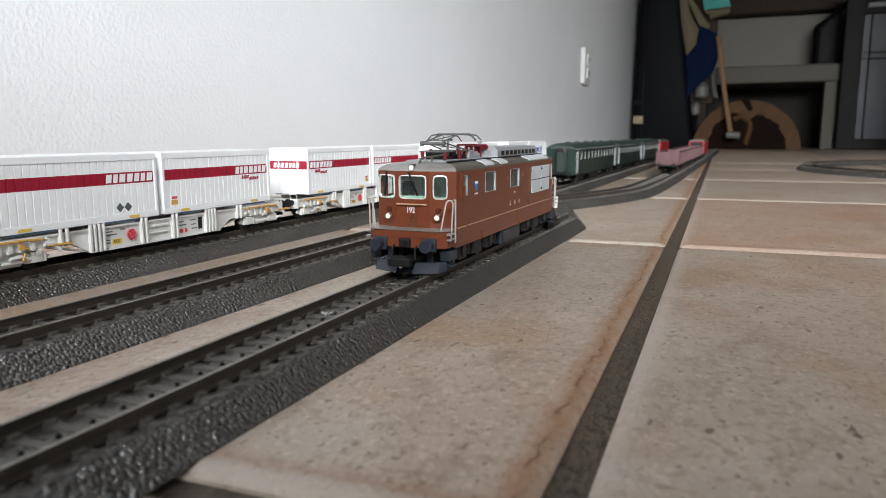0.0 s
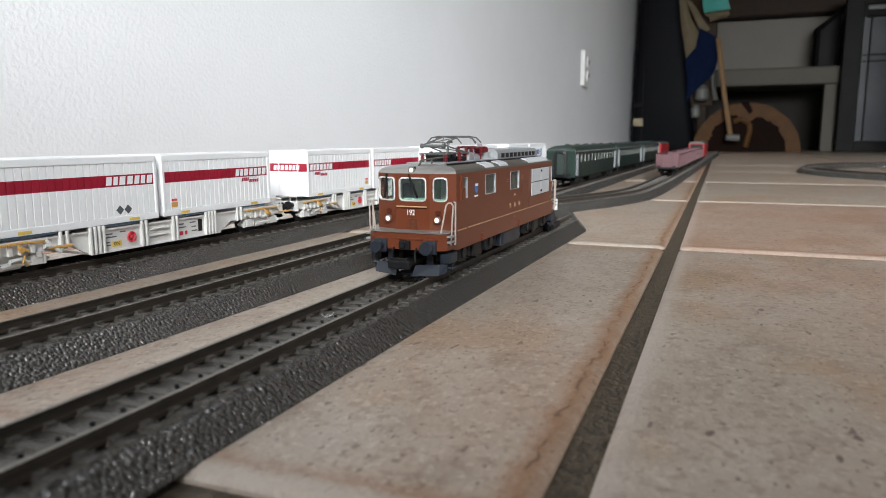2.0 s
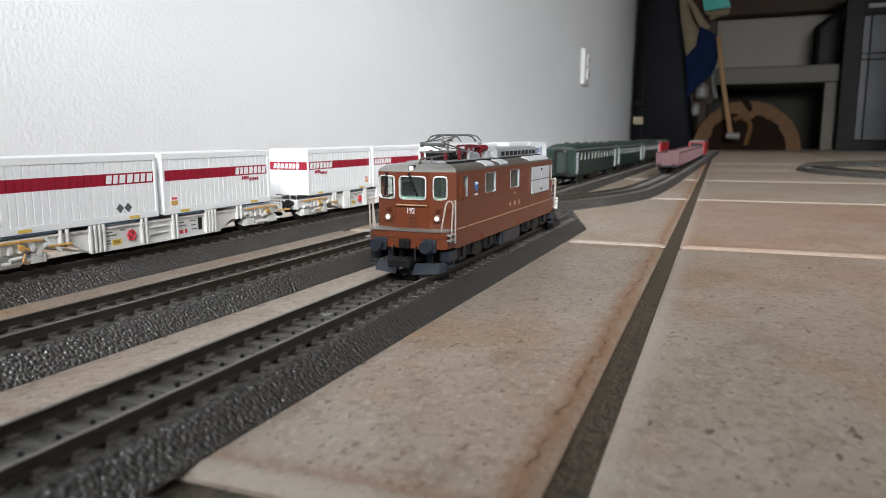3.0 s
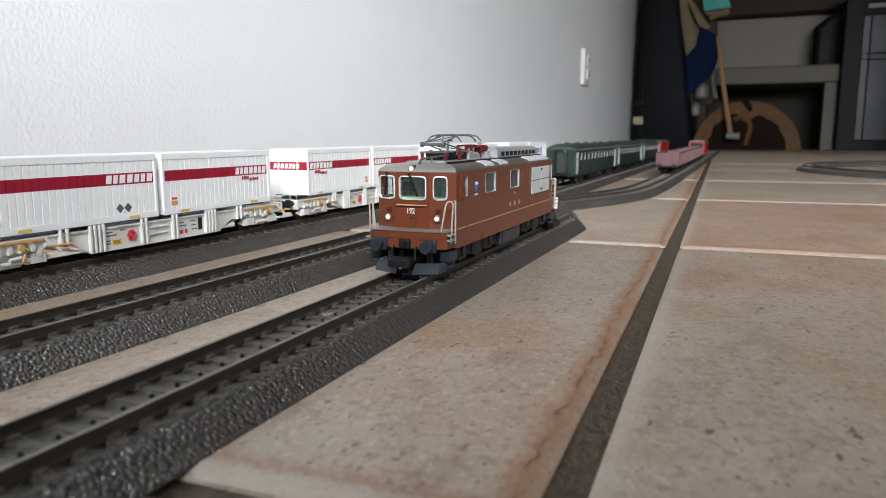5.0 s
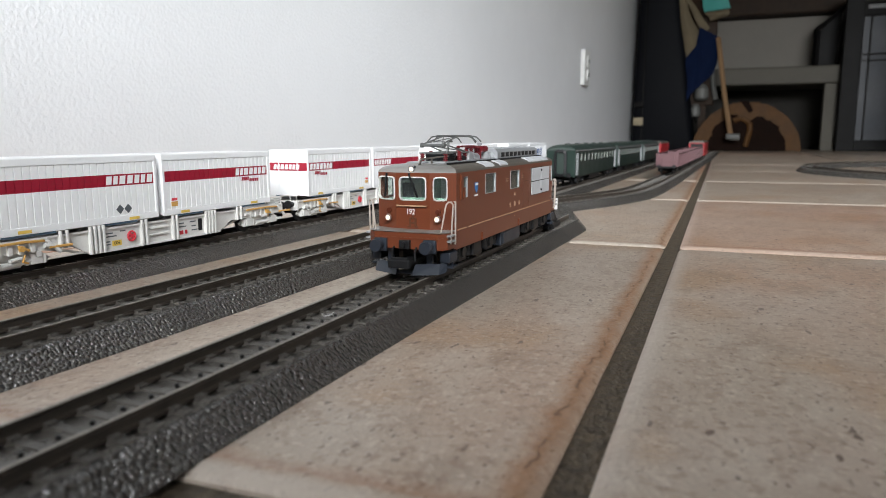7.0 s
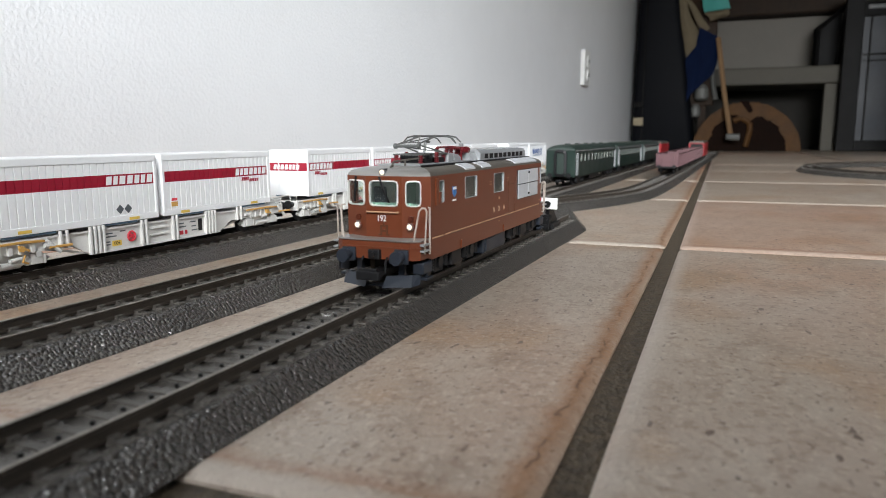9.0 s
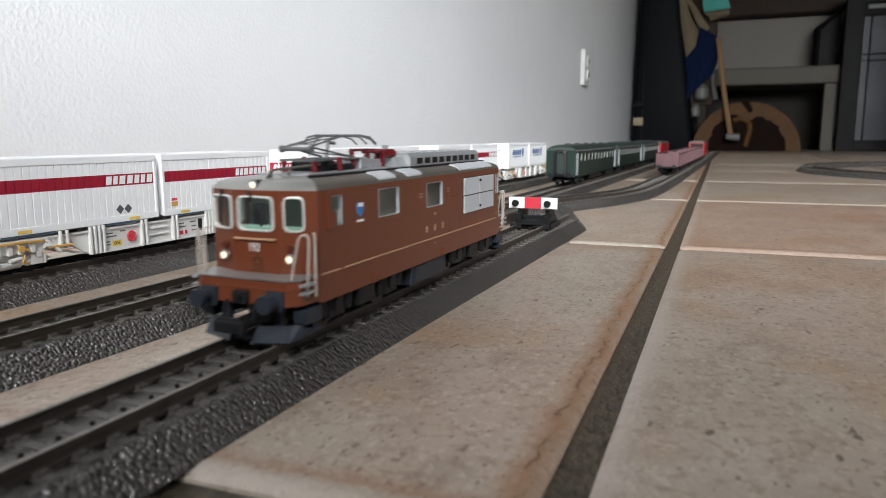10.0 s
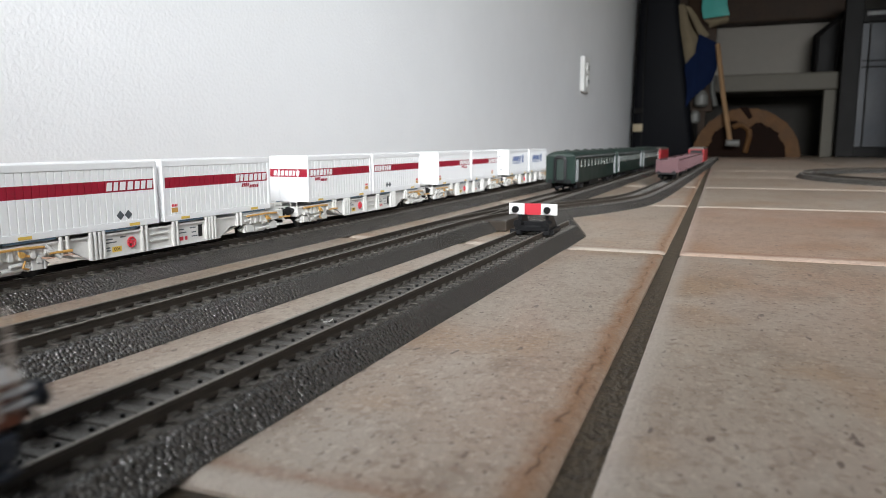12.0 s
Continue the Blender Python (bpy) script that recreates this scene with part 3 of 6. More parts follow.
def end_frame(side):
    """Frames of the three front panels: middle, and the slanted ones."""
    if side == 0:
        return plane_frame((0, 0, 0), (0, -1, 0), (-1, 0, 0)), 14.0
    s = side
    u = Vector((SLANT, (HALF - 7) * s, 0)).normalized()
    n = Vector((7 - HALF, SLANT * s, 0)).normalized()
    return plane_frame((0, 7 * s, 0), u, n), math.hypot(SLANT, HALF - 7)


def locomotive():
    loco = thing("electric_locomotive", "brown model electric locomotive with lit headlamps and a folded pantograph", "model train")
    flip = Matrix.Translation((LEN, 0, 0)) @ Matrix.Rotation(math.pi, 4, "Z")
    ends = (Matrix.Identity(4), flip)
    sides = {-1: plane_frame((0, -HALF, 0), (1, 0, 0), (0, -1, 0)), 1: plane_frame((0, HALF, 0), (1, 0, 0), (0, 1, 0))}
    side_holes = [(9.6, 15.2, 38.9, 46.8), (35.8, 49.2, 38.5, 46.8), (70.0, 83.8, 38.2, 46.5), (LEN - 7.6, LEN - 3.9, 37.9, 46.2)]
    C_HOLE = (-5.4, 5.4, 38.4, 46.9)
    # the driver's corner window is the wider one
    S_HOLE = {-1: (1.4, 6.4, 38.4, 46.9), 1: (0.7, 9.4, 38.4, 46.9)}
    # shell
    bm = bmesh.new()
    for e in ends:
        m, _ = end_frame(0)
        panel(bm, e @ m, -7, 7, 26.5, 48.6, [C_HOLE])
        for s in (-1, 1):
            m, w = end_frame(s)
            panel(bm, e @ m, 0, w, 26.5, 48.6, [S_HOLE[s]])
    for s in (-1, 1):
        panel(bm, sides[s], SLANT, LEN - SLANT, 19.9, 48.6, side_holes)
    box(bm, 5, LEN - 5, -15.2, 15.2, 20.2, 21.2)
    shell = part("body", bm, M_BROWN, loco)
    # cab fronts below: deck and buffer beam
    for k, e in enumerate(ends):
        bm = bmesh.new()
        prism(bm, [(-6.6, -12.9), (-6.6, 12.9), (-4.2, 15.9), (4.7, 16.35), (4.7, -16.35), (-4.2, -15.9)], "z", 20.8, 26.8)
        prism(bm, [(-6.9, -13.1), (-6.9, 13.1), (-4.4, 16.1), (-3.4, 16.2), (-3.4, -16.2), (-4.4, -16.1)], "z", 24.6, 25.1)
        bm.transform(e)
        part("buffer_beam", bm, M_BROWN, loco)
        bm = bmesh.new()
        prism(bm, [(-6.9, -13.1), (-6.9, 13.1), (-4.4, 16.1), (3.0, 16.2), (3.0, -16.2), (-4.4, -16.1)], "z", 27.1, 27.4)
        bm.transform(e)
        part("deck", bm, M_ROOFFRONT, loco, "grey walkway over the buffer beam")
        # windows
        for s, hole in ((0, C_HOLE), (-1, S_HOLE[-1]), (1, S_HOLE[1])):
            m, _ = end_frame(s)
            w, h = hole[1] - hole[0], hole[3] - hole[2]
            at = e @ m @ Matrix.Translation(((hole[0] + hole[1]) / 2, (hole[2] + hole[3]) / 2, 0))
            bm = bmesh.new()
            ring(bm, at, w - 0.3, h - 0.3, 1.3, 0.42, 0.45)
            fr = part("window_frame", bm, M_FRAME, loco, "silver window surround")
            bm = bmesh.new()
            slab(bm, at, w - 0.4, h - 0.4, 1.0, -0.75, -0.45)
            part("pane", bm, M_GLASS, fr).visible_shadow = False
        # wipers
        for y, lean in ((11.6, 0.7), (1.2, -3.6)):
            bm = bmesh.new()
            d = 0.0 if abs(y) < 7 else 2.3
            tube(bm, [(-0.9 + d, y, 48.4), (-1.1 + d, y + lean * 0.5, 44.0), (-0.8 + d, y + lean, 39.5)], 0.42, 5)
            bm.transform(e)
            part("wiper", bm, M_DARK, loco)
        # lamps
        for y, z, r in ((10.4, 31.4, 0.95), (-10.0, 31.4, 0.95), (0.6, 49.9, 0.9)):
            bm = bmesh.new()
            x0 = 1.5 if z < 40 else 2.1
            cyl(bm, (x0 + 1.5, y, z), (x0 - 1.9, y, z), r + 0.35, 18)
            bm.transform(e)
            lamp = part("headlamp", bm, M_BROWN if z < 40 else M_DARK, loco)
            bm = bmesh.new()
            cyl(bm, (x0 - 1.6, y, z), (x0 - 2.05, y, z), r + 0.42, 18, r + 0.1)
            bm.transform(e)
            part("lamp_ring", bm, M_SILVER, lamp, "silver lamp rim")
            bm = bmesh.new()
            bmesh.ops.create_uvsphere(bm, u_segments=16, v_segments=8, radius=r, matrix=Matrix.Translation((x0 - 1.85, y, z)) @ Matrix.Diagonal((0.5, 1, 1, 1)))
            bm.transform(e)
            part("lens", bm, M_LAMP if k == 0 else M_PRINTWHITE, lamp, "glowing warm-white lens" if k == 0 else "", smooth=60)
            if z < 40:
                bm = bmesh.new()
                cyl(bm, (2.4, y, z + 2.7), (0.3, y, z + 2.7), 0.95, 14)
                bm.transform(e)
                part("tail_lamp", bm, mat("dark_red_lens", (0.10, 0.025, 0.014), 0.3) if "dark_red_lens" not in bpy.data.materials else bpy.data.materials["dark_red_lens"], loco)
        # grab bar under the windscreen
        bm = bmesh.new()
        tube(bm, [(0, 6.3, 36.2), (-0.8, 6.3, 36.2), (-0.8, -5.6, 36.2), (0, -5.6, 36.2)], 0.3, 6)
        bm.transform(e)
        part("grab_bar", bm, M_TAN, loco)
        # corner rails and steps
        for s in (-1, 1):
            bm = bmesh.new()
            tube(bm, [(-4.6, 13.5 * s, 27.4), (-3.6, 15.1 * s, 37.3), (-3.2, 15.8 * s, 38.3), (-2.6, 16.8 * s, 38.3), (-2.2, 17.3 * s, 37.2), (-2.8, 16.7 * s, 22.8)], 0.3, 7)
            tube(bm, [(0.4, 17.2 * s, 38.2), (0.4, 17.2 * s, 22.6)], 0.35, 7)
            tube(bm, [(0.4, 17.2 * s, 38.2), (1.6, 16.2 * s, 38.2)], 0.3, 6)
            tube(bm, [(0.4, 17.2 * s, 22.6), (1.6, 16.2 * s, 22.6)], 0.3, 6)
            bm.transform(e)
            part("corner_rail", bm, M_PALE, loco, "pale bent grab rail")
            for z in (24.0, 26.0):
                bm = bmesh.new()
                box(bm, -5.0, -0.2, *sorted((15.9 * s, 17.5 * s)), z - 0.3, z + 0.3)
                bm.transform(e)
                part("step", bm, M_SILVER, loco)
        # emblem and number
        bm = bmesh.new()
        for y0, y1, z0, z1 in ((-1.5, -0.8, 28.0, 31.2), (0.8, 1.5, 28.0, 31.2), (-0.8, 0.8, 29.3, 30.0), (-0.3, 0.3, 31.2, 32.6), (-1.5, 1.5, 31.2, 31.7), (-2.1, -1.5, 28.0, 28.6), (1.5, 2.1, 28.0, 28.6)):
            box(bm, -0.35, 0.1, y0, y1, z0, z1)
        bm.transform(e)
        part("emblem", bm, M_EMBLEM, loco)
        letters("192", 3.0, e @ plane_frame((-0.1, 0.9, 33.9), (0, -1, 0), (-1, 0, 0)) @ Matrix.Diagonal((0.82, 1, 1, 1)), M_PRINTWHITE, loco, "number")
        # buffers, coupler, plough
        for y in (-10.06, 10.06):
            bm = bmesh.new()
            box(bm, -7.6, -6.4, y - 2.6, y + 2.6, 19.6, 24.6, 0.4)
            cyl(bm, (-7.0, y, 22.1), (-11.4, y, 22.1), 1.7, 14)
            cyl(bm, (-10.4, y, 22.1), (-11.3, y, 22.1), 1.5, 20, 2.45)
            cyl(bm, (-11.3, y, 22.1), (-12.0, y, 22.1), 2.45, 20, 2.2)
            bm.transform(e)
            part("buffer", bm, M_SLATE, loco, smooth=40)
        bm = bmesh.new()
        box(bm, -8.2, -6.2, -2.2, 2.2, 20.8, 24.2, 0.4)
        cyl(bm, (-8.2, 0, 22.6), (-9.4, 0, 22.6), 0.9, 10)
        bm.transform(e)
        part("coupling_hook", bm, M_DARK, loco)
        bm = bmesh.new()
        box(bm, -11.5, 6, -2.6, 2.6, 14.6, 16.8, 0.3)
        box(bm, -13.0, -10.5, -4.4, 4.4, 14.4, 17.6, 0.5)
        box(bm, -12.6, -11.4, -3.4, 3.4, 17.0, 18.4, 0.2)
        bm.transform(e)
        part("coupler", bm, M_DARK, loco)
        bm = bmesh.new()
        for s in (-1, 1):
            vs = [bm.verts.new(c) for c in ((-8.6, 3.2 * s, 11.2), (-6.0, 13.0 * s, 11.6), (-2.8, 14.8 * s, 12.2), (-5.6, 3.6 * s, 15.0), (-3.6, 12.6 * s, 15.4), (-1.0, 14.6 * s, 16.2),
                                            (-4.6, 3.6 * s, 11.2), (-2.6, 12.6 * s, 11.6), (0.2, 14.6 * s, 12.2))]
            for f in ((0, 1, 4, 3), (1, 2, 5, 4), (0, 3, 6), (2, 8, 5), (3, 4, 7, 6), (4, 5, 8, 7), (0, 6, 7, 1), (1, 7, 8, 2)):
                bm.faces.new([vs[i] for i in f])
            box(bm, -3.2, -1.6, *sorted((7.0 * s, 9.2 * s)), 14.8, 20.6)
        box(bm, -6.5, -3.6, -3.8, 3.8, 11.3, 12.0)
        bm.transform(e)
        part("plough", bm, M_SLATE, loco, "slate-blue rail guard")
        for s in (-1, 1):
            bm = bmesh.new()
            box(bm, -3.0, 4.5, *sorted((12.2 * s, 16.4 * s)), 15.6, 19.6, 0.5)
            box(bm, -1.5, 3.5, *sorted((14.0 * s, 17.0 * s)), 13.4, 14.4, 0.2)
            box(bm, 0.5, 1.3, *sorted((15.0 * s, 16.2 * s)), 13.6, 17.4)
            bm.transform(e)
            part("step_box", bm, M_SLATE, loco)
        # thin hoses at the beam
        bm = bmesh.new()
        for y in (4.6, -4.6, 13.2):
            tube(bm, [(-6.8, y, 21.5), (-8.2, y, 20.0), (-8.4, y, 16.6)], 0.4, 6)
        bm.transform(e)
        part("brake_hose", bm, M_DARK, loco)
        # cab inside
        bm = bmesh.new()
        box(bm, 2.4, 7.5, -7.5, 8.5, 34.0, 38.9, 0.6)
        box(bm, 5.4, 8.5, -13.0, 13.0, 34.0, 38.6, 0.5)
        bm.transform(e)
        part("driver_console", bm, M_CONSOLE, loco, "pale green driver's desk")
        bm = bmesh.new()
        box(bm, 10.5, 11.6, 4.4, 9.6, 36.0, 44.2, 0.5)
        box(bm, 8.6, 11.6, 4.4, 9.6, 34.6, 36.4, 0.4)
        bm.transform(e)
        part("driver_seat", bm, M_SLATE, loco, "dark driver's seat")
        bm = bmesh.new()
        box(bm, 17.2, 17.6, -4.2, 4.2, 24.0, 46.6)
        bm.transform(e)
        part("cab_door", bm, M_CONSOLE, loco)
        bm = bmesh.new()
        box(bm, 17.5, 18.5, -15.8, 15.8, 21.5, 48.0)
        bm.transform(e)
        part("cab_wall", bm, mat("cab_wall_paint", (0.62, 0.70, 0.65), 0.5) if "cab_wall_paint" not in bpy.data.materials else bpy.data.materials["cab_wall_paint"], loco)
    # roof: lofted, with silver ends
    bm = bmesh.new()
    rows = [[bm.verts.new(c) for c in plan(i, z)] for i, z in ROOF]
    for a, b in zip(rows, rows[1:]):
        for i in range(8):
            f = bm.faces.new((a[i], a[(i + 1) % 8], b[(i + 1) % 8], b[i]))
            f.material_index = 1 if i in (0, 2, 3, 4, 6, 7) else 0
    bm.faces.new(rows[-1])
    part("roof", bm, [M_ROOF, M_ROOFFRONT], loco, "grey-brown rounded roof with silvered ends", smooth=28)
    bm = bmesh.new()
    tube(bm, [(8, -10.8, 51.75), (LEN - 8, -10.8, 51.75)], 0.35, 6)
    part("roof_cable", bm, M_DARK, loco)
    bm = bmesh.new()
    box(bm, 12, LEN - 12, -8.3, 8.3, 51.5, 52.3, 0.2)
    part("roof_walk", bm, M_SILVER, loco)
    for x0, x1, n in ((37, 48.0, 1), (56, 67, 1), (101, 138.5, 4)):
        for k in range(n):
            a, b = x0 + (x1 - x0) * k / n, x0 + (x1 - x0) * (k + 1) / n - (0.5 if n > 1 else 0)
            for s in (-1, 1):
                bm = bmesh.new()
                prism(bm, [(s * (HALF + 0.05 - i + t * 0.15), z + t) for t in (0.0, 0.45) for i, z in (ROOF[1:5] if t == 0 else ROOF[4:0:-1])], "x", a, b)
                part("roof_hatch", bm, M_GRILLE, loco, "white roof ventilation panel")
    # side fittings
    for s in (-1, 1):
        m = sides[s]
        for k, (u0, u1, z0, z1) in enumerate(side_holes):
            at = m @ Matrix.Translation(((u0 + u1) / 2, (z0 + z1) / 2, 0))
            bm = bmesh.new()
            ring(bm, at, u1 - u0 - 0.3, z1 - z0 - 0.3, 0.4, 0.2, 0.15)
            fr = part("window_frame", bm, M_SILVER, loco)
            bm = bmesh.new()
            slab(bm, at, u1 - u0 - 0.4, z1 - z0 - 0.4, 0.3, -0.8, -0.5)
            part("pane", bm, M_GLASS, fr).visible_shadow = False
        bm = bmesh.new()
        slab(bm, m @ Matrix.Translation((8.3, 43.0, 0)), 2.2, 9.4, 0.3, -0.1, 0.6)
        slab(bm, m @ Matrix.Translation((10.2, 40.6, 0)), 1.8, 4.6, 0.3, -0.1, 0.8)
        part("mirror_flap", bm, M_BROWN, loco)
        bm = bmesh.new()
        prism(bm, [(16.0, 27.05), (LEN - 7, 27.05), (LEN - 7, 27.45), (16.0, 27.45)], "y", HALF * s, (HALF + 0.3) * s)
        prism(bm, [(4.6, 27.05), (13.5, 27.05), (13.5, 27.45), (4.6, 27.45)], "y", HALF * s, (HALF + 0.3) * s)
        part("trim_strip", bm, M_TAN, loco, "thin tan waist line")
        # shield
        bm = bmesh.new()
        at = m @ Matrix.Translation((24.8, 42.0, 0))
        pts = [(-1.7, 1.9), (1.7, 1.9), (1.7, -0.6), (0, -2.1), (-1.7, -0.6)]
        v0 = [bm.verts.new(at @ Vector((*p, 0.0))) for p in pts]
        v1 = [bm.verts.new(at @ Vector((*p, 0.25))) for p in pts]
        for i in range(5):
            bm.faces.new((v0[i], v0[(i + 1) % 5], v1[(i + 1) % 5], v1[i]))
        bm.faces.new(v1)
        part("crest", bm, M_CREST, loco, "small blue and white crest")
        bm = bmesh.new()
        slab(bm, m @ Matrix.Translation((24.8, 43.3, 0)), 3.0, 1.0, 0.1, 0.1, 0.32)
        slab(bm, m @ Matrix.Translation((24.8, 38.9, 0)), 3.6, 0.6, 0.1, 0.0, 0.15)
        part("crest_bar", bm, M_PRINTWHITE, loco)
        # white four-leaf grille
        g0, g1, h0, h1 = 104.0, 138.6, 32.7, 46.5
        bm = bmesh.new()
        slab(bm, m @ Matrix.Translation(((g0 + g1) / 2, (h0 + h1) / 2, 0)), g1 - g0, h1 - h0, 0.4, -0.1, 0.25)
        gr = part("side_grille", bm, M_DARK, loco)
        for i in range(2):
            for j in range(2):
                w, h = (g1 - g0) / 2, (h1 - h0) / 2
                at = m @ Matrix.Translation((g0 + w * (i + 0.5), h0 + h * (j + 0.5), 0))
                bm = bmesh.new()
                slab(bm, at, w - 0.45, h - 0.45, 0.3, 0.1, 0.55)
                for q in range(int(h / 0.8)):
                    slab(bm, at @ Matrix.Translation((0, -h / 2 + 0.7 + q * 0.8, 0)), w - 1.6, 0.5, 0.1, 0.5, 0.60)
                part("grille_leaf", bm, M_GRILLE, gr, "pale louvred panel")
        for z in (34.6, 44.8):
            bm = bmesh.new()
            cyl(bm, m @ Vector(((g0 + g1) / 2, z, 0.4)), m @ Vector(((g0 + g1) / 2, z, 1.1)), 0.55, 8)
            part("latch", bm, M_DARK, gr)
        # faded company lettering as plain marks, and inspection marks
        faded = bpy.data.materials.get("faded_print") or mat("faded_print", (0.40, 0.25, 0.16), 0.5)
        marks = [(u, 30.9, 1.7, 2.3) for u in (70.3, 77.2, 84.2)]
        marks += [(65.6, 43.2, 2.6, 0.35), (65.6, 42.2, 2.6, 0.35), (89.2, 43.6, 2.6, 0.35), (89.2, 42.6, 2.6, 0.35), (77.4, 35.6, 1.8, 0.9), (77.2, 25.4, 1.4, 0.4), (LEN - 6.5, 29.4, 1.5, 0.6)]
        for u, z, w, h in marks:
            bm = bmesh.new()
            if h > 2:
                ring(bm, m @ Matrix.Translation((u, z, 0)), w - 0.8, h - 0.8, 0.1, 0.4, 0.12)
            else:
                slab(bm, m @ Matrix.Translation((u, z, 0)), w, h, 0.05, 0.0, 0.12)
            part("print_mark", bm, faded, loco)
        # seam lines
        bm = bmesh.new()
        for u in (90.5, 100.5):
            slab(bm, m @ Matrix.Translation((u, 36.0, 0)), 0.25, 17, 0.05, 0.0, 0.1)
        slab(bm, m @ Matrix.Translation((95.5, 40.6, 0)), 10, 0.25, 0.05, 0.0, 0.1)
        part("door_seam", bm, M_EMBLEM, loco)
        for u in (32, 84):
            bm = bmesh.new()
            slab(bm, m @ Matrix.Translation((u, 21.6, 0)), 1.2, 3.2, 0.1, 0.0, 0.5)
            part("jacking_lug", bm, M_BROWN, loco)
    bm = bmesh.new()
    for s in (-1, 1):
        box(bm, 19, 128, *sorted((9.5 * s, 10.0 * s)), 22, 48)
    part("inner_wall", bm, M_INNER, loco)
    # louvred roof box
    bm = bmesh.new()
    prism(bm, [(-9.0, 51.6), (9.0, 51.6), (9.0, 54.9), (7.6, 56.3), (-7.6, 56.3), (-9.0, 54.9)], "x", 73, 141)
    prism(bm, [(-8.0, 51.6), (8.0, 51.6), (6.4, 55.2), (-6.4, 55.2)], "x", 66, 73)
    rb = part("roof_box", bm, M_SILVER, loco, "grey louvred resistor housing")
    for k in range(9):
        for s in (-1, 1):
            bm = bmesh.new()
            x = 78.5 + k * 6.6
            box(bm, x, x + 4.4, *sorted((8.8 * s, 9.15 * s)), 52.6, 54.6)
            part("vent", bm, M_DARK, rb)
    bm = bmesh.new()
    for k in range(9):
        box(bm, 75 + k * 7.2, 79.5 + k * 7.2, -6.4, 6.4, 56.2, 56.6, 0.15)
    part("lid_ribs", bm, M_SILVER, rb)
    for x in (79, 88, 97, 106, 115, 124, 133):
        bm = bmesh.new()
        cyl(bm, (x, -6.9, 56.2), (x, -6.9, 56.8), 0.45, 8)
        part("lifting_eye", bm, M_SILVER, rb)
    # insulators and busbars
    for x, y, h in ((20, -5, 55.0), (20, 5, 55.0), (41, -5, 55.0), (41, 5, 55.0), (53, -3.5, 57.4), (59, -3.5, 57.4), (56, 4, 57.2), (64, 3, 57.6), (30, -7, 55.8), (33, 7, 55.8)):
        bm = bmesh.new()
        z = 51.7
        while z < h:
            cyl(bm, (x, y, z), (x, y, z + 0.45), 1.05, 12, 0.8)
            cyl(bm, (x, y, z + 0.45), (x, y, z + 0.75), 0.65, 10)
            z += 0.75
        part("insulator", bm, M_RED, loco, "dark red ribbed insulator", smooth=40)
    bm = bmesh.new()
    tube(bm, [(42, -3.5, 57.9), (53, -3.5, 57.9), (66, -3.0, 57.4)], 0.4, 6)
    tube(bm, [(56, 4, 57.6), (66, 3, 57.6)], 0.4, 6)
    for k in range(5):
        cyl(bm, (52 + k * 1.6, -5.5, 57.2), (52 + k * 1.6, -2.0, 57.2), 0.45, 7)
    part("busbar", bm, M_RED, loco)
    bm = bmesh.new()
    cyl(bm, (68, -2, 51.7), (68, -2, 58.6), 0.7, 10)
    cyl(bm, (68, -2, 58.2), (68, -2, 59.2), 1.1, 10)
    part("surge_arrester", bm, M_SILVER, loco)
    bm = bmesh.new()
    box(bm, 44, 50, -6, 0, 51.8, 55.6, 0.8)
    part("breaker_box", bm, M_SILVER, loco)
    bm = bmesh.new()
    box(bm, 23, 31, -5, 5, 51.8, 55.0, 0.4)
    cyl(bm, (27, -6.4, 54.6), (27, 6.4, 54.6), 1.0, 10)
    box(bm, 34, 39, -6.5, 6.5, 51.8, 54.2, 0.5)
    part("raising_gear", bm, M_DARK, loco)
    # rounded cover and stacked insulator behind the pantograph
    bm = bmesh.new()
    prism(bm, [(-6.0, 51.7), (6.0, 51.7), (6.0, 53.6), (4.6, 54.9), (-4.6, 54.9), (-6.0, 53.6)], "x", 51, 57.5)
    part("roof_cover", bm, M_SILVER, loco, "grey rounded roof cover")
    bm = bmesh.new()
    for k in range(6):
        cyl(bm, (60 + k * 1.5, -4.6, 56.4), (60.7 + k * 1.5, -4.6, 56.4), 1.5, 12)
    cyl(bm, (59.6, -4.6, 56.4), (69.2, -4.6, 56.4), 0.8, 10)
    cyl(bm, (61, -4.6, 51.8), (61, -4.6, 56.4), 0.7, 8)
    cyl(bm, (67.4, -4.6, 51.8), (67.4, -4.6, 56.4), 0.7, 8)
    part("main_switch", bm, M_RED, loco, "red stacked insulator", smooth=40)
    bm = bmesh.new()
    tube(bm, [(4.5, -0.5, 51.4), (7.5, -0.5, 53.4), (22, -5.5, 54.4)], 0.35, 6)
    cyl(bm, (6.5, -0.3, 51.2), (6.5, -0.3, 53.4), 0.4, 8)
    cyl(bm, (11, -3, 51.6), (11, -3, 53.6), 0.4, 8)
    part("roof_lead", bm, M_ROOF, loco)
    # folded pantograph
    bm = bmesh.new()
    for y in (-5.4, 5.4):
        box(bm, 19, 44, y - 0.5, y + 0.5, 55.2, 55.8, 0.1)
    for x in (20, 31, 41, 43.4):
        box(bm, x - 0.5, x + 0.5, -5.4, 5.4, 55.25, 55.75)
    panto = part("pantograph", bm, M_PANTO, loco, "folded grey pantograph")
    for y in (-5.4, 5.4):
        bm = bmesh.new()
        tube(bm, [(40, y, 56.0), (19.5, y * 0.75, 59.2), (38, y * 0.62, 62.2)], 0.3, 6)
        part("arm", bm, M_PANTO, panto)
    bm = bmesh.new()
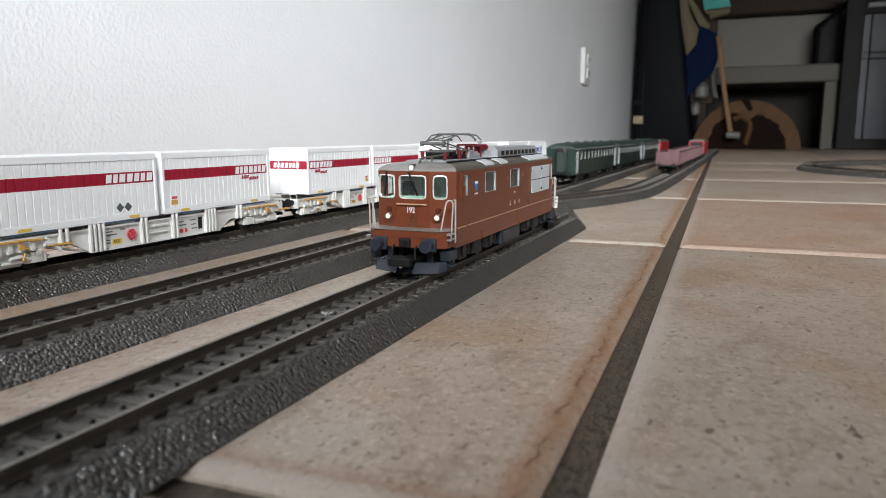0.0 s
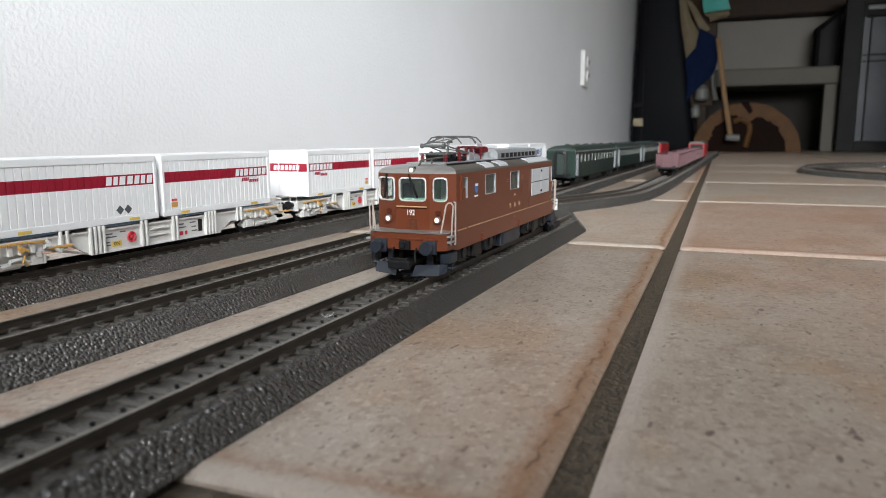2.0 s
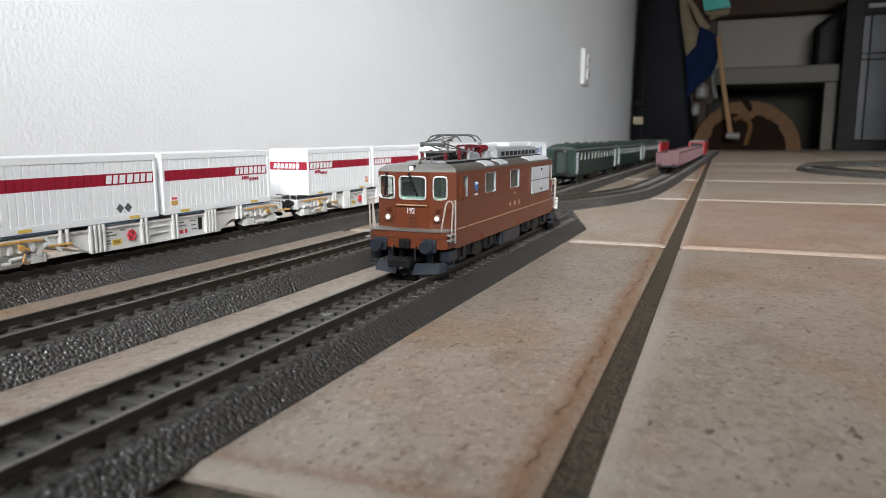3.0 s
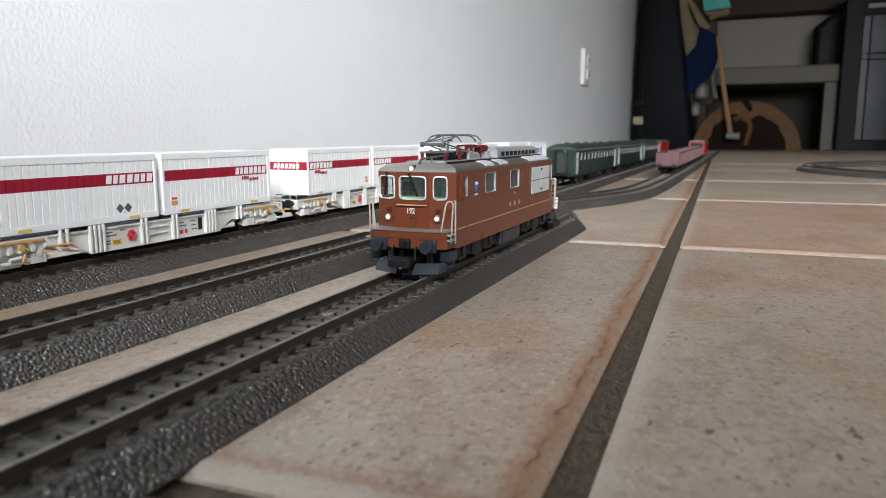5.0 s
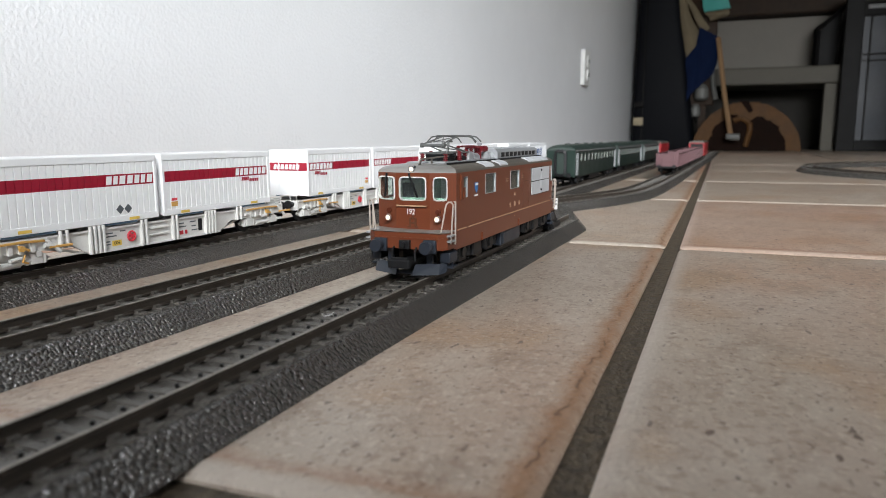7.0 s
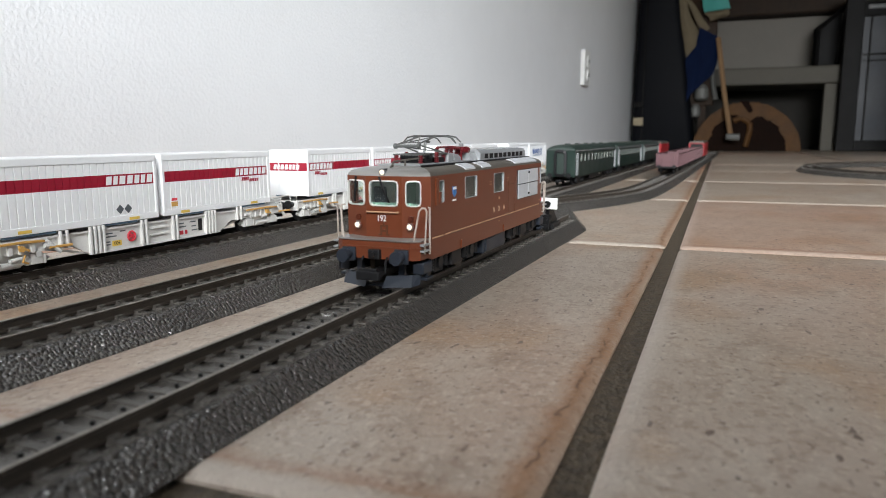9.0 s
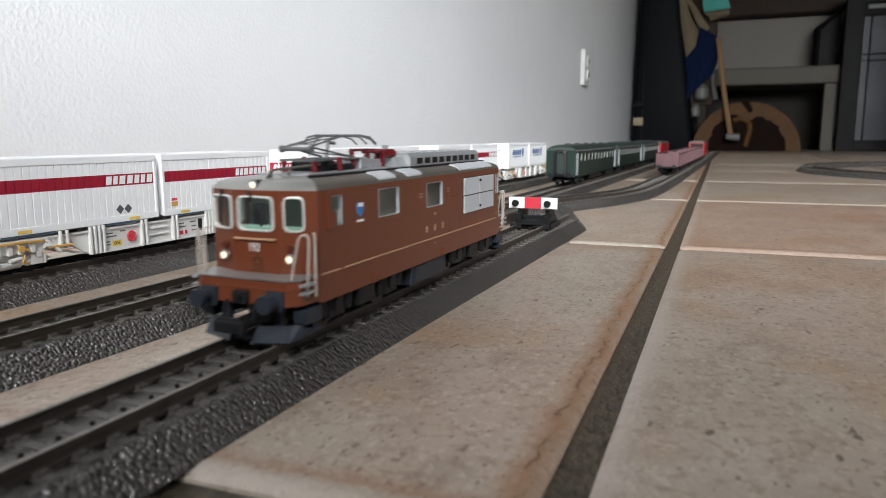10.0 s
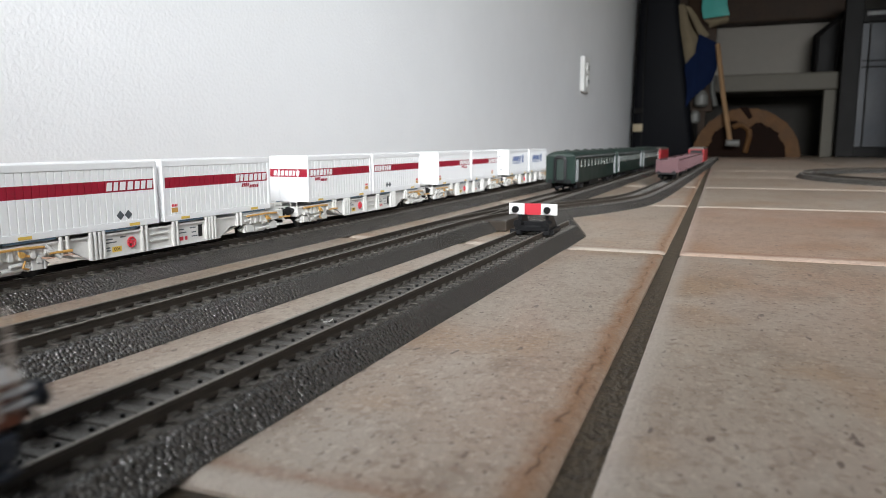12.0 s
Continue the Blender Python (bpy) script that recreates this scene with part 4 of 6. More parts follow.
    for x, w in ((38, 3.6), (44, 3.6)):
        tube(bm, [(x, -w * 1.7, 62.3), (x, w * 1.7, 62.3)], 0.38, 6)
        for s in (-1, 1):
            tube(bm, [(x, s * w * 1.7, 62.3), (x + 0.4, s * (w * 1.7 + 3.0), 61.8), (x + 0.6, s * (w * 1.7 + 5.0), 59.8)], 0.3, 6)
    for y in (-3.4, 3.4):
        tube(bm, [(36.5, y, 62.2), (50, y, 62.0), (55, y, 61.2), (58.5, y, 59.4)], 0.28, 6)
    part("collector_head", bm, M_PANTO, panto)
    bm = bmesh.new()
    cyl(bm, (19, -4.2, 58.6), (19, 4.2, 58.6), 0.6, 12)
    cyl(bm, (19, -5.2, 58.6), (19, -4.2, 58.6), 1.0, 12)
    cyl(bm, (19, 4.2, 58.6), (19, 5.2, 58.6), 1.0, 12)
    part("knuckle", bm, M_PANTO, panto)
    bm = bmesh.new()
    for a, b in (((19.5, -4.0, 59.2), (38, 3.4, 62.1)), ((19.5, 4.0, 59.2), (38, -3.4, 62.1)), ((40, -5.4, 56.0), (19, 4.0, 58.6)), ((22, -4, 59.9), (22, 4, 59.9))):
        tube(bm, [a, b], 0.2, 5)
    tube(bm, [(34, 0, 55.6), (35.5, 0, 60.3), (39, 0, 60.0)], 0.5, 6)
    part("brace", bm, M_PANTO, panto)
    # running gear
    wheels = []
    for bx in (30, 119):
        bm = bmesh.new()
        for s in (-1, 1):
            box(bm, bx - 27, bx + 27, *sorted((11.2 * s, 13.2 * s)), 15.4, 18.4, 0.3)
            for ax in (bx - 16, bx + 16):
                box(bm, ax - 4, ax + 4, *sorted((12.5 * s, 14.8 * s)), 14.0, 19.4, 0.5)
                cyl(bm, (ax, 14.6 * s, 17.4), (ax, 15.6 * s, 17.4), 2.2, 12)
                for q in (-6.4, 6.4):
                    cyl(bm, (ax + q, 13.8 * s, 15.2), (ax + q, 13.8 * s, 20.0), 1.5, 10)
            box(bm, bx - 5, bx + 5, *sorted((12.5 * s, 15.2 * s)), 14.2, 19.8, 0.6)
            tube(bm, [(bx - 24, 14.2 * s, 19.4), (bx + 24, 14.2 * s, 19.4)], 0.6, 6)
        box(bm, bx - 24, bx + 24, -7.2, 7.2, 14.0, 19.9)
        part("bogie", bm, M_DARK, loco)
        for ax in (bx - 16, bx + 16):
            bm = bmesh.new()
            cyl(bm, (0, -8, 0), (0, 8, 0), 1.2, 8)
            for s in (-1, 1):
                cyl(bm, (0, 7.2 * s, 0), (0, 9.6 * s, 0), 7.1, 28)
                cyl(bm, (0, 6.6 * s, 0), (0, 7.2 * s, 0), 7.9, 28)
                for q in range(6):
                    a = q * math.pi / 3
                    cyl(bm, (math.cos(a) * 2.5, 9.5 * s, math.sin(a) * 2.5), (math.cos(a) * 5.4, 9.9 * s, math.sin(a) * 5.4), 0.7, 6)
            w = part("wheelset", bm, M_RAIL, loco)
            wheels.append((w, ax * 0.001))
    bm = bmesh.new()
    for s in (-1, 1):
        box(bm, 60, 89, *sorted((8 * s, 15.4 * s)), 13.2, 20.0, 0.6)
        box(bm, 62, 72, *sorted((15.0 * s, 15.9 * s)), 14.0, 19.2, 0.2)
    part("equipment_box", bm, M_SLATE, loco)
    return loco, wheels


LOCO, WHEELS = locomotive()


# ---- where things stand on the tracks ----
def on_track(fr, x):
    """The pose on a track's centre line at x, heading along it."""
    k = min(range(len(fr)), key=lambda i: abs(fr[i][1].x - x))
    _, p, d, _ = fr[k]
    y = p.y + d.y / d.x * (x - p.x)
    return Matrix.Translation((x, y, 0)) @ Matrix.Rotation(math.atan2(d.y, d.x), 4, "Z")


def wheel_pair(bm, x, r=5.3, half=8.25):
    z = 10.3 + r
    cyl(bm, (x, -half, z), (x, half, z), 0.9, 8)
    for s in (-1, 1):
        cyl(bm, (x, s * (half - 1.1), z), (x, s * (half + 1.1), z), r, 20)


# ---- container wagons ----
C_LEN, C_Z0, C_Z1, C_W = 80.6, 26.2, 55.0, 14.5


def word_blocks(m, n, w, h, material, parent, slant=0.16, gap=0.30):
    """A wordmark kept as a row of plain slanted blocks."""
    widths = [(1.0, 0.8, 1.1, 1.05, 0.95, 0.85, 1.1)[i % 7] for i in range(n)]
    k = w / sum(widths)
    x = -w / 2
    for q in widths:
        x0, x1 = x + q * k * gap / 2, x + q * k * (1 - gap / 2)
        x += q * k
        bm = bmesh.new()
        corners = ((x0, 0), (x1, 0), (x1, 1), (x0, 1))
        v0 = [bm.verts.new(m @ Vector((u + slant * h * z, (z - 0.5) * h, 0.0))) for u, z in corners]
        v1 = [bm.verts.new(m @ Vector((u + slant * h * z, (z - 0.5) * h, 0.14))) for u, z in corners]
        for j in range(4):
            bm.faces.new((v0[j], v0[(j + 1) % 4], v1[(j + 1) % 4], v1[j]))
        bm.faces.new(v1)
        part("wordmark_block", bm, material, parent)


def container(wagon_m, x0, label, stripe=True, word=None, cargo=None, diamonds=None, code=None, blue=False, end_band=False, end_mark=False):
    th = thing("container", label, "container", wagon_m @ pose(x0 * 0.001, 0, -0.0008), group="containers on the wagons")
    bm = bmesh.new()
    box(bm, 0.7, C_LEN - 0.7, -C_W + 0.7, C_W - 0.7, C_Z0 + 0.5, C_Z1 - 0.4)
    bands = [(C_Z0 + 2.8, 42.0, 0), (42.0, 47.0, 1 if stripe else 0), (47.0, C_Z1 - 3.0, 0)]
    n = 23
    for s in (-1, 1):
        for i in range(n):
            a = 1.6 + (C_LEN - 3.2) * i / n
            b = 1.6 + (C_LEN - 3.2) * (i + 1) / n - 0.62
            for z0, z1, mi in bands:
                y0, y1 = (C_W - 0.7) * s, (C_W - 0.28) * s
                box(bm, a, b, min(y0, y1), max(y0, y1), z0, z1, mi=mi)
            for z0, z1, mi in bands:
                if mi:
                    y0, y1 = (C_W - 0.72) * s, (C_W - 0.66) * s
                    box(bm, b - 0.05, b + 0.67, min(y0, y1), max(y0, y1), z0, z1, mi=mi)
    body = part("ribbed_body", bm, [M_WHITE, M_STRIPE], th)
    # frame
    bm = bmesh.new()
    for s in (-1, 1):
        ys = sorted((s * (C_W - 0.9), s * C_W))
        box(bm, 0, C_LEN, *ys, C_Z0, C_Z0 + 2.8, 0.2)
        box(bm, 0, C_LEN, *ys, C_Z1 - 3.0, C_Z1, 0.3)
        for x in (0, C_LEN - 1.6):
            box(bm, x, x + 1.6, *sorted((s * (C_W - 1.2), s * (C_W + 0.02))), C_Z0, C_Z1, 0.25)
    part("corner_frame", bm, M_WHITE, th)
    bm = bmesh.new()
    prism(bm, [(-C_W + 0.4, C_Z1 - 0.4), (C_W - 0.4, C_Z1 - 0.4), (C_W - 2, C_Z1 + 0.15), (-C_W + 2, C_Z1 + 0.15)], "x", 0.3, C_LEN - 0.3)
    part("lid", bm, M_WHITE, th)
    for k, x in enumerate((0, C_LEN)):
        sgn = -1 if k == 0 else 1
        bm = bmesh.new()
        box(bm, *sorted((x, x - sgn * 0.6)), -C_W + 1, C_W - 1, C_Z0 + 0.3, C_Z1 - 0.3)
        box(bm, *sorted((x, x + sgn * 0.15)), -0.15, 0.15, C_Z0 + 1.5, C_Z1 - 2)
        for y in (-7, 7):
            cyl(bm, (x + sgn * 0.3, y, C_Z0 + 1), (x + sgn * 0.3, y, C_Z1 - 1.6), 0.28, 6)
        part("end_door", bm, M_WHITE, th)
        if end_band:
            bm = bmesh.new()
            box(bm, *sorted((x, x + sgn * 0.2)), -C_W + 0.6, C_W - 0.6, 42.0, 47.0)
            part("end_stripe", bm, M_STRIPE, th)
            word_blocks(plane_frame((x + sgn * 0.2, sgn * -1.5, 44.4), (0, sgn, 0), (sgn, 0, 0)), 7, 20, 3.0, M_PRINTWHITE, th)
        if end_mark:
            bm = bmesh.new()
            for y, z, w in ((5, 47.5, 6), (-3, 47.5, 4), (-6, 32.5, 4), (3, 28.6, 5)):
                slab(bm, plane_frame((x, y, z), (0, sgn, 0), (sgn, 0, 0)), w, 0.9, 0.1, 0.0, 0.15)
            part("end_print", bm, M_DIAMOND, th)
    for s in (-1, 1):
        f = plane_frame((0, s * (C_W - 0.28), 0), (-s, 0, 0), (0, s, 0)) if s > 0 else plane_frame((0, -C_W + 0.28, 0), (1, 0, 0), (0, -1, 0))

        def spot(x, z):
            return f @ Matrix.Translation(((-x if s > 0 else x), z, 0))
        if word is not None:
            word_blocks(spot(word, 44.5), 7, 26.5, 3.6, M_PRINTWHITE, th)
        if blue:
            word_blocks(spot(C_LEN / 2 - 8, 44.5), 7, 34.0, 6.0, M_BLUE, th)
            bm = bmesh.new()
            slab(bm, spot(C_LEN / 2 + 16, 44.2), 5, 9.5, 1.0, 0.0, 0.14)
            part("emblem", bm, M_BLUE, th)
            bm = bmesh.new()
            slab(bm, spot(C_LEN / 2 - 8, 39.6), 30, 0.9, 0.1, 0.0, 0.14)
            part("underline", bm, M_BLUE, th)
        if cargo is not None:
            word_blocks(spot(cargo - 3.6, 40.6), 4, 6.2, 1.9, M_STRIPE, th, 0.3, 0.3)
            word_blocks(spot(cargo + 3.6, 39.7), 5, 8.0, 1.6, M_STRIPE, th, 0.3, 0.3)
        if diamonds is not None:
            bm = bmesh.new()
            for dx in (-2.2, 2.2):
                at = spot(diamonds + dx, 31.8) @ Matrix.Rotation(math.pi / 4, 4, "Z")
                slab(bm, at, 2.9, 2.9, 0.1, 0.0, 0.14)
            part("diamond_mark", bm, M_DIAMOND, th)
        if code is not None:
            word_blocks(spot(code, 33.6), 4, 3.8, 1.2, M_REDMARK, th)
            bm = bmesh.new()
            slab(bm, spot(code, 31.4), 4.0, 2.2, 0.1, 0.0, 0.14)
            part("code_plate", bm, M_ORANGE, th)
        for x in (13.5, C_LEN - 14.5):
            bm = bmesh.new()
            slab(bm, spot(x, C_Z0 + 1.1), 5.6, 1.2, 0.1, 0.2, 0.42)
            part("yellow_plate", bm, M_YELLOW, th)
    return th


def wagon(x):
    m = on_track(F_FAR, x)
    th = thing("container_wagon", "pale grey model container wagon with yellow pipework and fine ribs", "model wagon", m, group="container wagons")
    bm = bmesh.new()
    for s in (-1, 1):
        ys = sorted((s * 12.2, s * 13.4))
        # fish-bellied sill
        prism_pts = [(-10, 23.4), (-10, 18.6), (34, 18.2), (43, 13.4), (122, 13.4), (131, 18.2), (175, 18.6), (175, 23.4)]
        prism(bm, prism_pts, "y", ys[0], ys[1])
        box(bm, 43, 122, *sorted((s * 13.3, s * 14.2)), 13.2, 14.0)
        box(bm, -10, 175, *sorted((s * 13.3, s * 14.2)), 22.8, 23.6)
    box(bm, -10, 175, -12.2, 12.2, 20.2, 21.2)
    part("sill", bm, M_WAGON, th)
    # inclined belly plates before both bogies
    for prof in ([(24, 18.2), (43, 13.4), (43, 14.2), (24, 19.0)], [(141, 18.2), (122, 13.4), (122, 14.2), (141, 19.0)]):
        bm = bmesh.new()
        prism(bm, prof, "y", -12.1, 12.1)
        part("belly_plate", bm, M_WAGON, th)
    for s in (-1, 1):
        for xs in ((42, 44.2, 46.4, 48.6), (69.5, 72.0), (88.5, 91.0), (111, 113.2, 115.4, 117.6), (28, 31), (135, 138)):
            bm = bmesh.new()
            for q in xs:
                z0 = 13.4 if 41 < q < 122 else 18.0
                box(bm, q, q + 1.1, *sorted((s * 13.2, s * 15.0)), z0, 23.8, 0.2)
                cyl(bm, (q + 0.55, s * 14.4, 23.6), (q + 0.55, s * 14.4, 25.2), 0.75, 8)
            part("rib", bm, M_WAGON, th)
        for a, b in ((5, 27), (50, 68), (92, 110), (140, 160)):
            bm = bmesh.new()
            box(bm, a, b, *sorted((s * 12.6, s * 14.0)), 24.5, 25.6, 0.15)
            part("side_board", bm, M_BLUEGREY, th)
        bm = bmesh.new()
        for z in (17.2, 20.2):
            box(bm, 75, 86, *sorted((s * 13.3, s * 14.4)), z, z + 0.6, 0.1)
        part("foot_rung", bm, M_WAGON, th)
        f = plane_frame((0, s * 13.4, 0), (-s, 0, 0), (0, s, 0)) if s > 0 else plane_frame((0, -13.4, 0), (1, 0, 0), (0, -1, 0))

        def spot(u, z):
            return f @ Matrix.Translation(((-u if s > 0 else u), z, 0))
        bm = bmesh.new()
        hub = spot(64.0, 18.6)
        rimpts = [hub @ Vector((2.1 * math.cos(a), 2.1 * math.sin(a), 0.9)) for a in np.linspace(0, 2 * math.pi, 15)]
        tube(bm, rimpts, 0.42, 6)
        for a in range(4):
            tube(bm, [hub @ Vector((0, 0, 0.9)), hub @ Vector((2.0 * math.cos(a * 1.57 + 0.4), 2.0 * math.sin(a * 1.57 + 0.4), 0.9))], 0.34, 5)
        cyl(bm, hub @ Vector((0, 0, 0)), hub @ Vector((0, 0, 1.3)), 0.8, 10)
        part("handwheel", bm, M_REDMARK, th, "red brake handwheel")
        bm = bmesh.new()
        slab(bm, spot(56.5, 16.4), 5.0, 2.4, 0.1, 0.0, 0.14)
        part("yellow_number_plate", bm, M_YELLOW, th)
        letters("006", 2.2, spot(56.5, 16.4) @ Matrix.Translation((0, 0, 0.18)), M_DARK, th, "stencilled_digits", 0.03)
        bm = bmesh.new()
        for u, z, w in ((52, 21.0, 5), (53, 19.6, 7), (60, 21.4, 3), (51.5, 17.4, 3), (51.5, 16.2, 3), (95, 20.6, 4), (96, 19.0, 5), (103, 20.8, 4), (103.5, 18.6, 3), (104, 16.6, 4)):
            slab(bm, spot(u, z), w, 0.55, 0.05, 0.0, 0.1)
        part("stencil_print", bm, M_DIAMOND, th)
        bm = bmesh.new()
        slab(bm, spot(108, 18.8), 2.6, 6.0, 0.1, 0.0, 0.2)
        part("black_panel", bm, M_DARK, th)
        for u, w in ((95.0, 2.4), (98.2, 1.5)):
            bm = bmesh.new()
            slab(bm, spot(u, 16.2), w, 1.9, 0.3, 0.0, 0.14)
            part("red_label", bm, M_REDMARK, th)
        # pipes and levers over the bogies
        for c in (8, 157):
            bm = bmesh.new()
            tube(bm, [(c - 14, s * 14.8, 22.6), (c + 4, s * 15.2, 22.8), (c + 13, s * 14.6, 22.2)], 0.5, 6)
            tube(bm, [(c + 2, s * 15.0, 21.4), (c + 6, s * 15.4, 19.4)], 0.55, 6)
            tube(bm, [(c + 15, s * 14.8, 19.4), (c + 25, s * 15.0, 19.2)], 0.55, 6)
            cyl(bm, (c + 3, s * 15.0, 20.4), (c + 3, s * 15.9, 20.4), 1.2, 10)
            part("brake_pipe", bm, M_ORANGE, th, "yellow-orange brake pipe")
            bm = bmesh.new()
            for q in range(5):
                box(bm, c - 11 + q * 4.6, c - 9 + q * 4.6, *sorted((s * 13.2, s * 14.6)), 18.2, 22.4, 0.25)
            tube(bm, [(c + 14, s * 14.0, 22.6), (c + 20, s * 14.6, 17.0)], 0.9, 6)
            part("bracket", bm, M_WAGON, th)
            # small valves, levers and rods crowding the bogie
            rnd = random.Random(int(c) + 3 * s)
            for q in range(7):
                bm = bmesh.new()
                x0, z0 = c - 14 + q * 4.6 + rnd.uniform(-1, 1), rnd.uniform(15.0, 20.5)
                y0 = s * rnd.uniform(13.6, 14.6)
                if q % 3 == 0:
                    cyl(bm, (x0, y0, z0), (x0 + rnd.uniform(2.5, 5.0), y0, z0 + rnd.uniform(-0.8, 0.8)), rnd.uniform(0.7, 1.1), 10)
                elif q % 3 == 1:
                    tube(bm, [(x0, y0, z0 + 2.0), (x0 + rnd.uniform(-2, 2), y0 + s * 0.5, z0 - 0.5), (x0 + rnd.uniform(1, 4), y0, z0 - 1.4)], 0.38, 6)
                else:
                    box(bm, x0, x0 + rnd.uniform(1.2, 2.2), *sorted((y0 - s * 1.0, y0 + s * 0.4)), z0, z0 + rnd.uniform(1.2, 2.6), 0.2)
                part("brake_fitting", bm, M_ORANGE if q == 4 else M_WAGON, th)
    for c in (8, 157):
        bm = bmesh.new()
        for s in (-1, 1):
            ys = sorted((s * 10.2, s * 12.0))
            prism(bm, [(c - 17, 15.2), (c - 15, 13.8), (c - 6, 14.6), (c - 4, 12.8), (c + 4, 12.8), (c + 6, 14.6), (c + 15, 13.8), (c + 17, 15.2), (c + 12, 18.2), (c - 12, 18.2)], "y", *ys)
            for ax in (c - 10.3, c + 10.3):
                box(bm, ax - 2.6, ax + 2.6, *sorted((s * 11.6, s * 13.6)), 13.4, 17.8, 0.4)
                for q in (-3.6, 3.6):
                    cyl(bm, (ax + q, s * 12.4, 13.4), (ax + q, s * 12.4, 17.0), 1.0, 8)
            cyl(bm, (c - 4, s * 12.2, 14.4), (c + 8, s * 12.6, 15.0), 1.1, 8)
        box(bm, c - 4, c + 4, -10.4, 10.4, 14.0, 19.5)
        bogie = part("bogie", bm, M_WAGON, th, "pale grey bogie frame")
        for ax in (c - 10.3, c + 10.3):
            bm = bmesh.new()
            wheel_pair(bm, ax)
            part("wheelset", bm, M_DARK, bogie)
    for e, sg in ((-10, -1), (175, 1)):
        bm = bmesh.new()
        box(bm, *sorted((e, e + sg * 1.6)), -14, 14, 17.6, 23.6, 0.3)
        part("headstock", bm, M_WAGON, th)
        for y in (-10.06, 10.06):
            bm = bmesh.new()
            cyl(bm, (e, y, 21.4), (e + sg * 5.4, y, 21.4), 1.6, 12)
            cyl(bm, (e + sg * 5.2, y, 21.4), (e + sg * 6.4, y, 21.4), 2.6, 16)
            part("buffer", bm, M_DARK, th)
        for s in (-1, 1):
            bm = bmesh.new()
            tube(bm, [(e + sg * 0.8, s * 13.2, 23.6), (e + sg * 1.6, s * 13.2, 26.6), (e + sg * 1.6, s * 8.6, 26.6), (e + sg * 0.8, s * 8.6, 23.6)], 0.3, 6)
            part("shunter_handle", bm, M_WAGON, th)
            bm = bmesh.new()
            tube(bm, [(e + sg * 1.4, s * 5.0, 20.0), (e + sg * 3.6, s * 5.0, 17.6), (e + sg * 3.2, s * 4.6, 15.0)], 0.4, 6)
            part("air_hose", bm, M_DARK, th)
        bm = bmesh.new()
        box(bm, *sorted((e + sg * 1.4, e + sg * 10.6)), -2.5, 2.5, 15.2, 17.4, 0.4)
        part("coupler", bm, M_DARK, th)
    return m


W_START, W_PITCH = 0.1727, 0.2036
RED = "white ribbed model container, crimson stripe, white wordmark"
m = wagon(W_START)
container(m, 0, RED + ", grey diamonds", word=65.0, diamonds=61.0)
container(m, 83.9, RED + ", second mark below", word=64.5, cargo=63.0, code=7.0)
m = wagon(W_START + W_PITCH)
container(m, 0, RED + ", striped at its end", word=15.5, cargo=14.5, code=74.0, end_band=True)
container(m, 83.9, RED + ", small diamonds", word=15.5, diamonds=24.0, code=75.0)
m = wagon(W_START + 2 * W_PITCH)
container(m, 0, RED + ", plain white end", word=64.5, cargo=63.0, code=4.0)
container(m, 83.9, RED + ", further along", word=64.5, code=62.0)
m = wagon(W_START + 3 * W_PITCH)
for x in (0, 83.9):
    container(m, x, "white ribbed model container with blue block lettering", stripe=False, blue=True, end_mark=True)


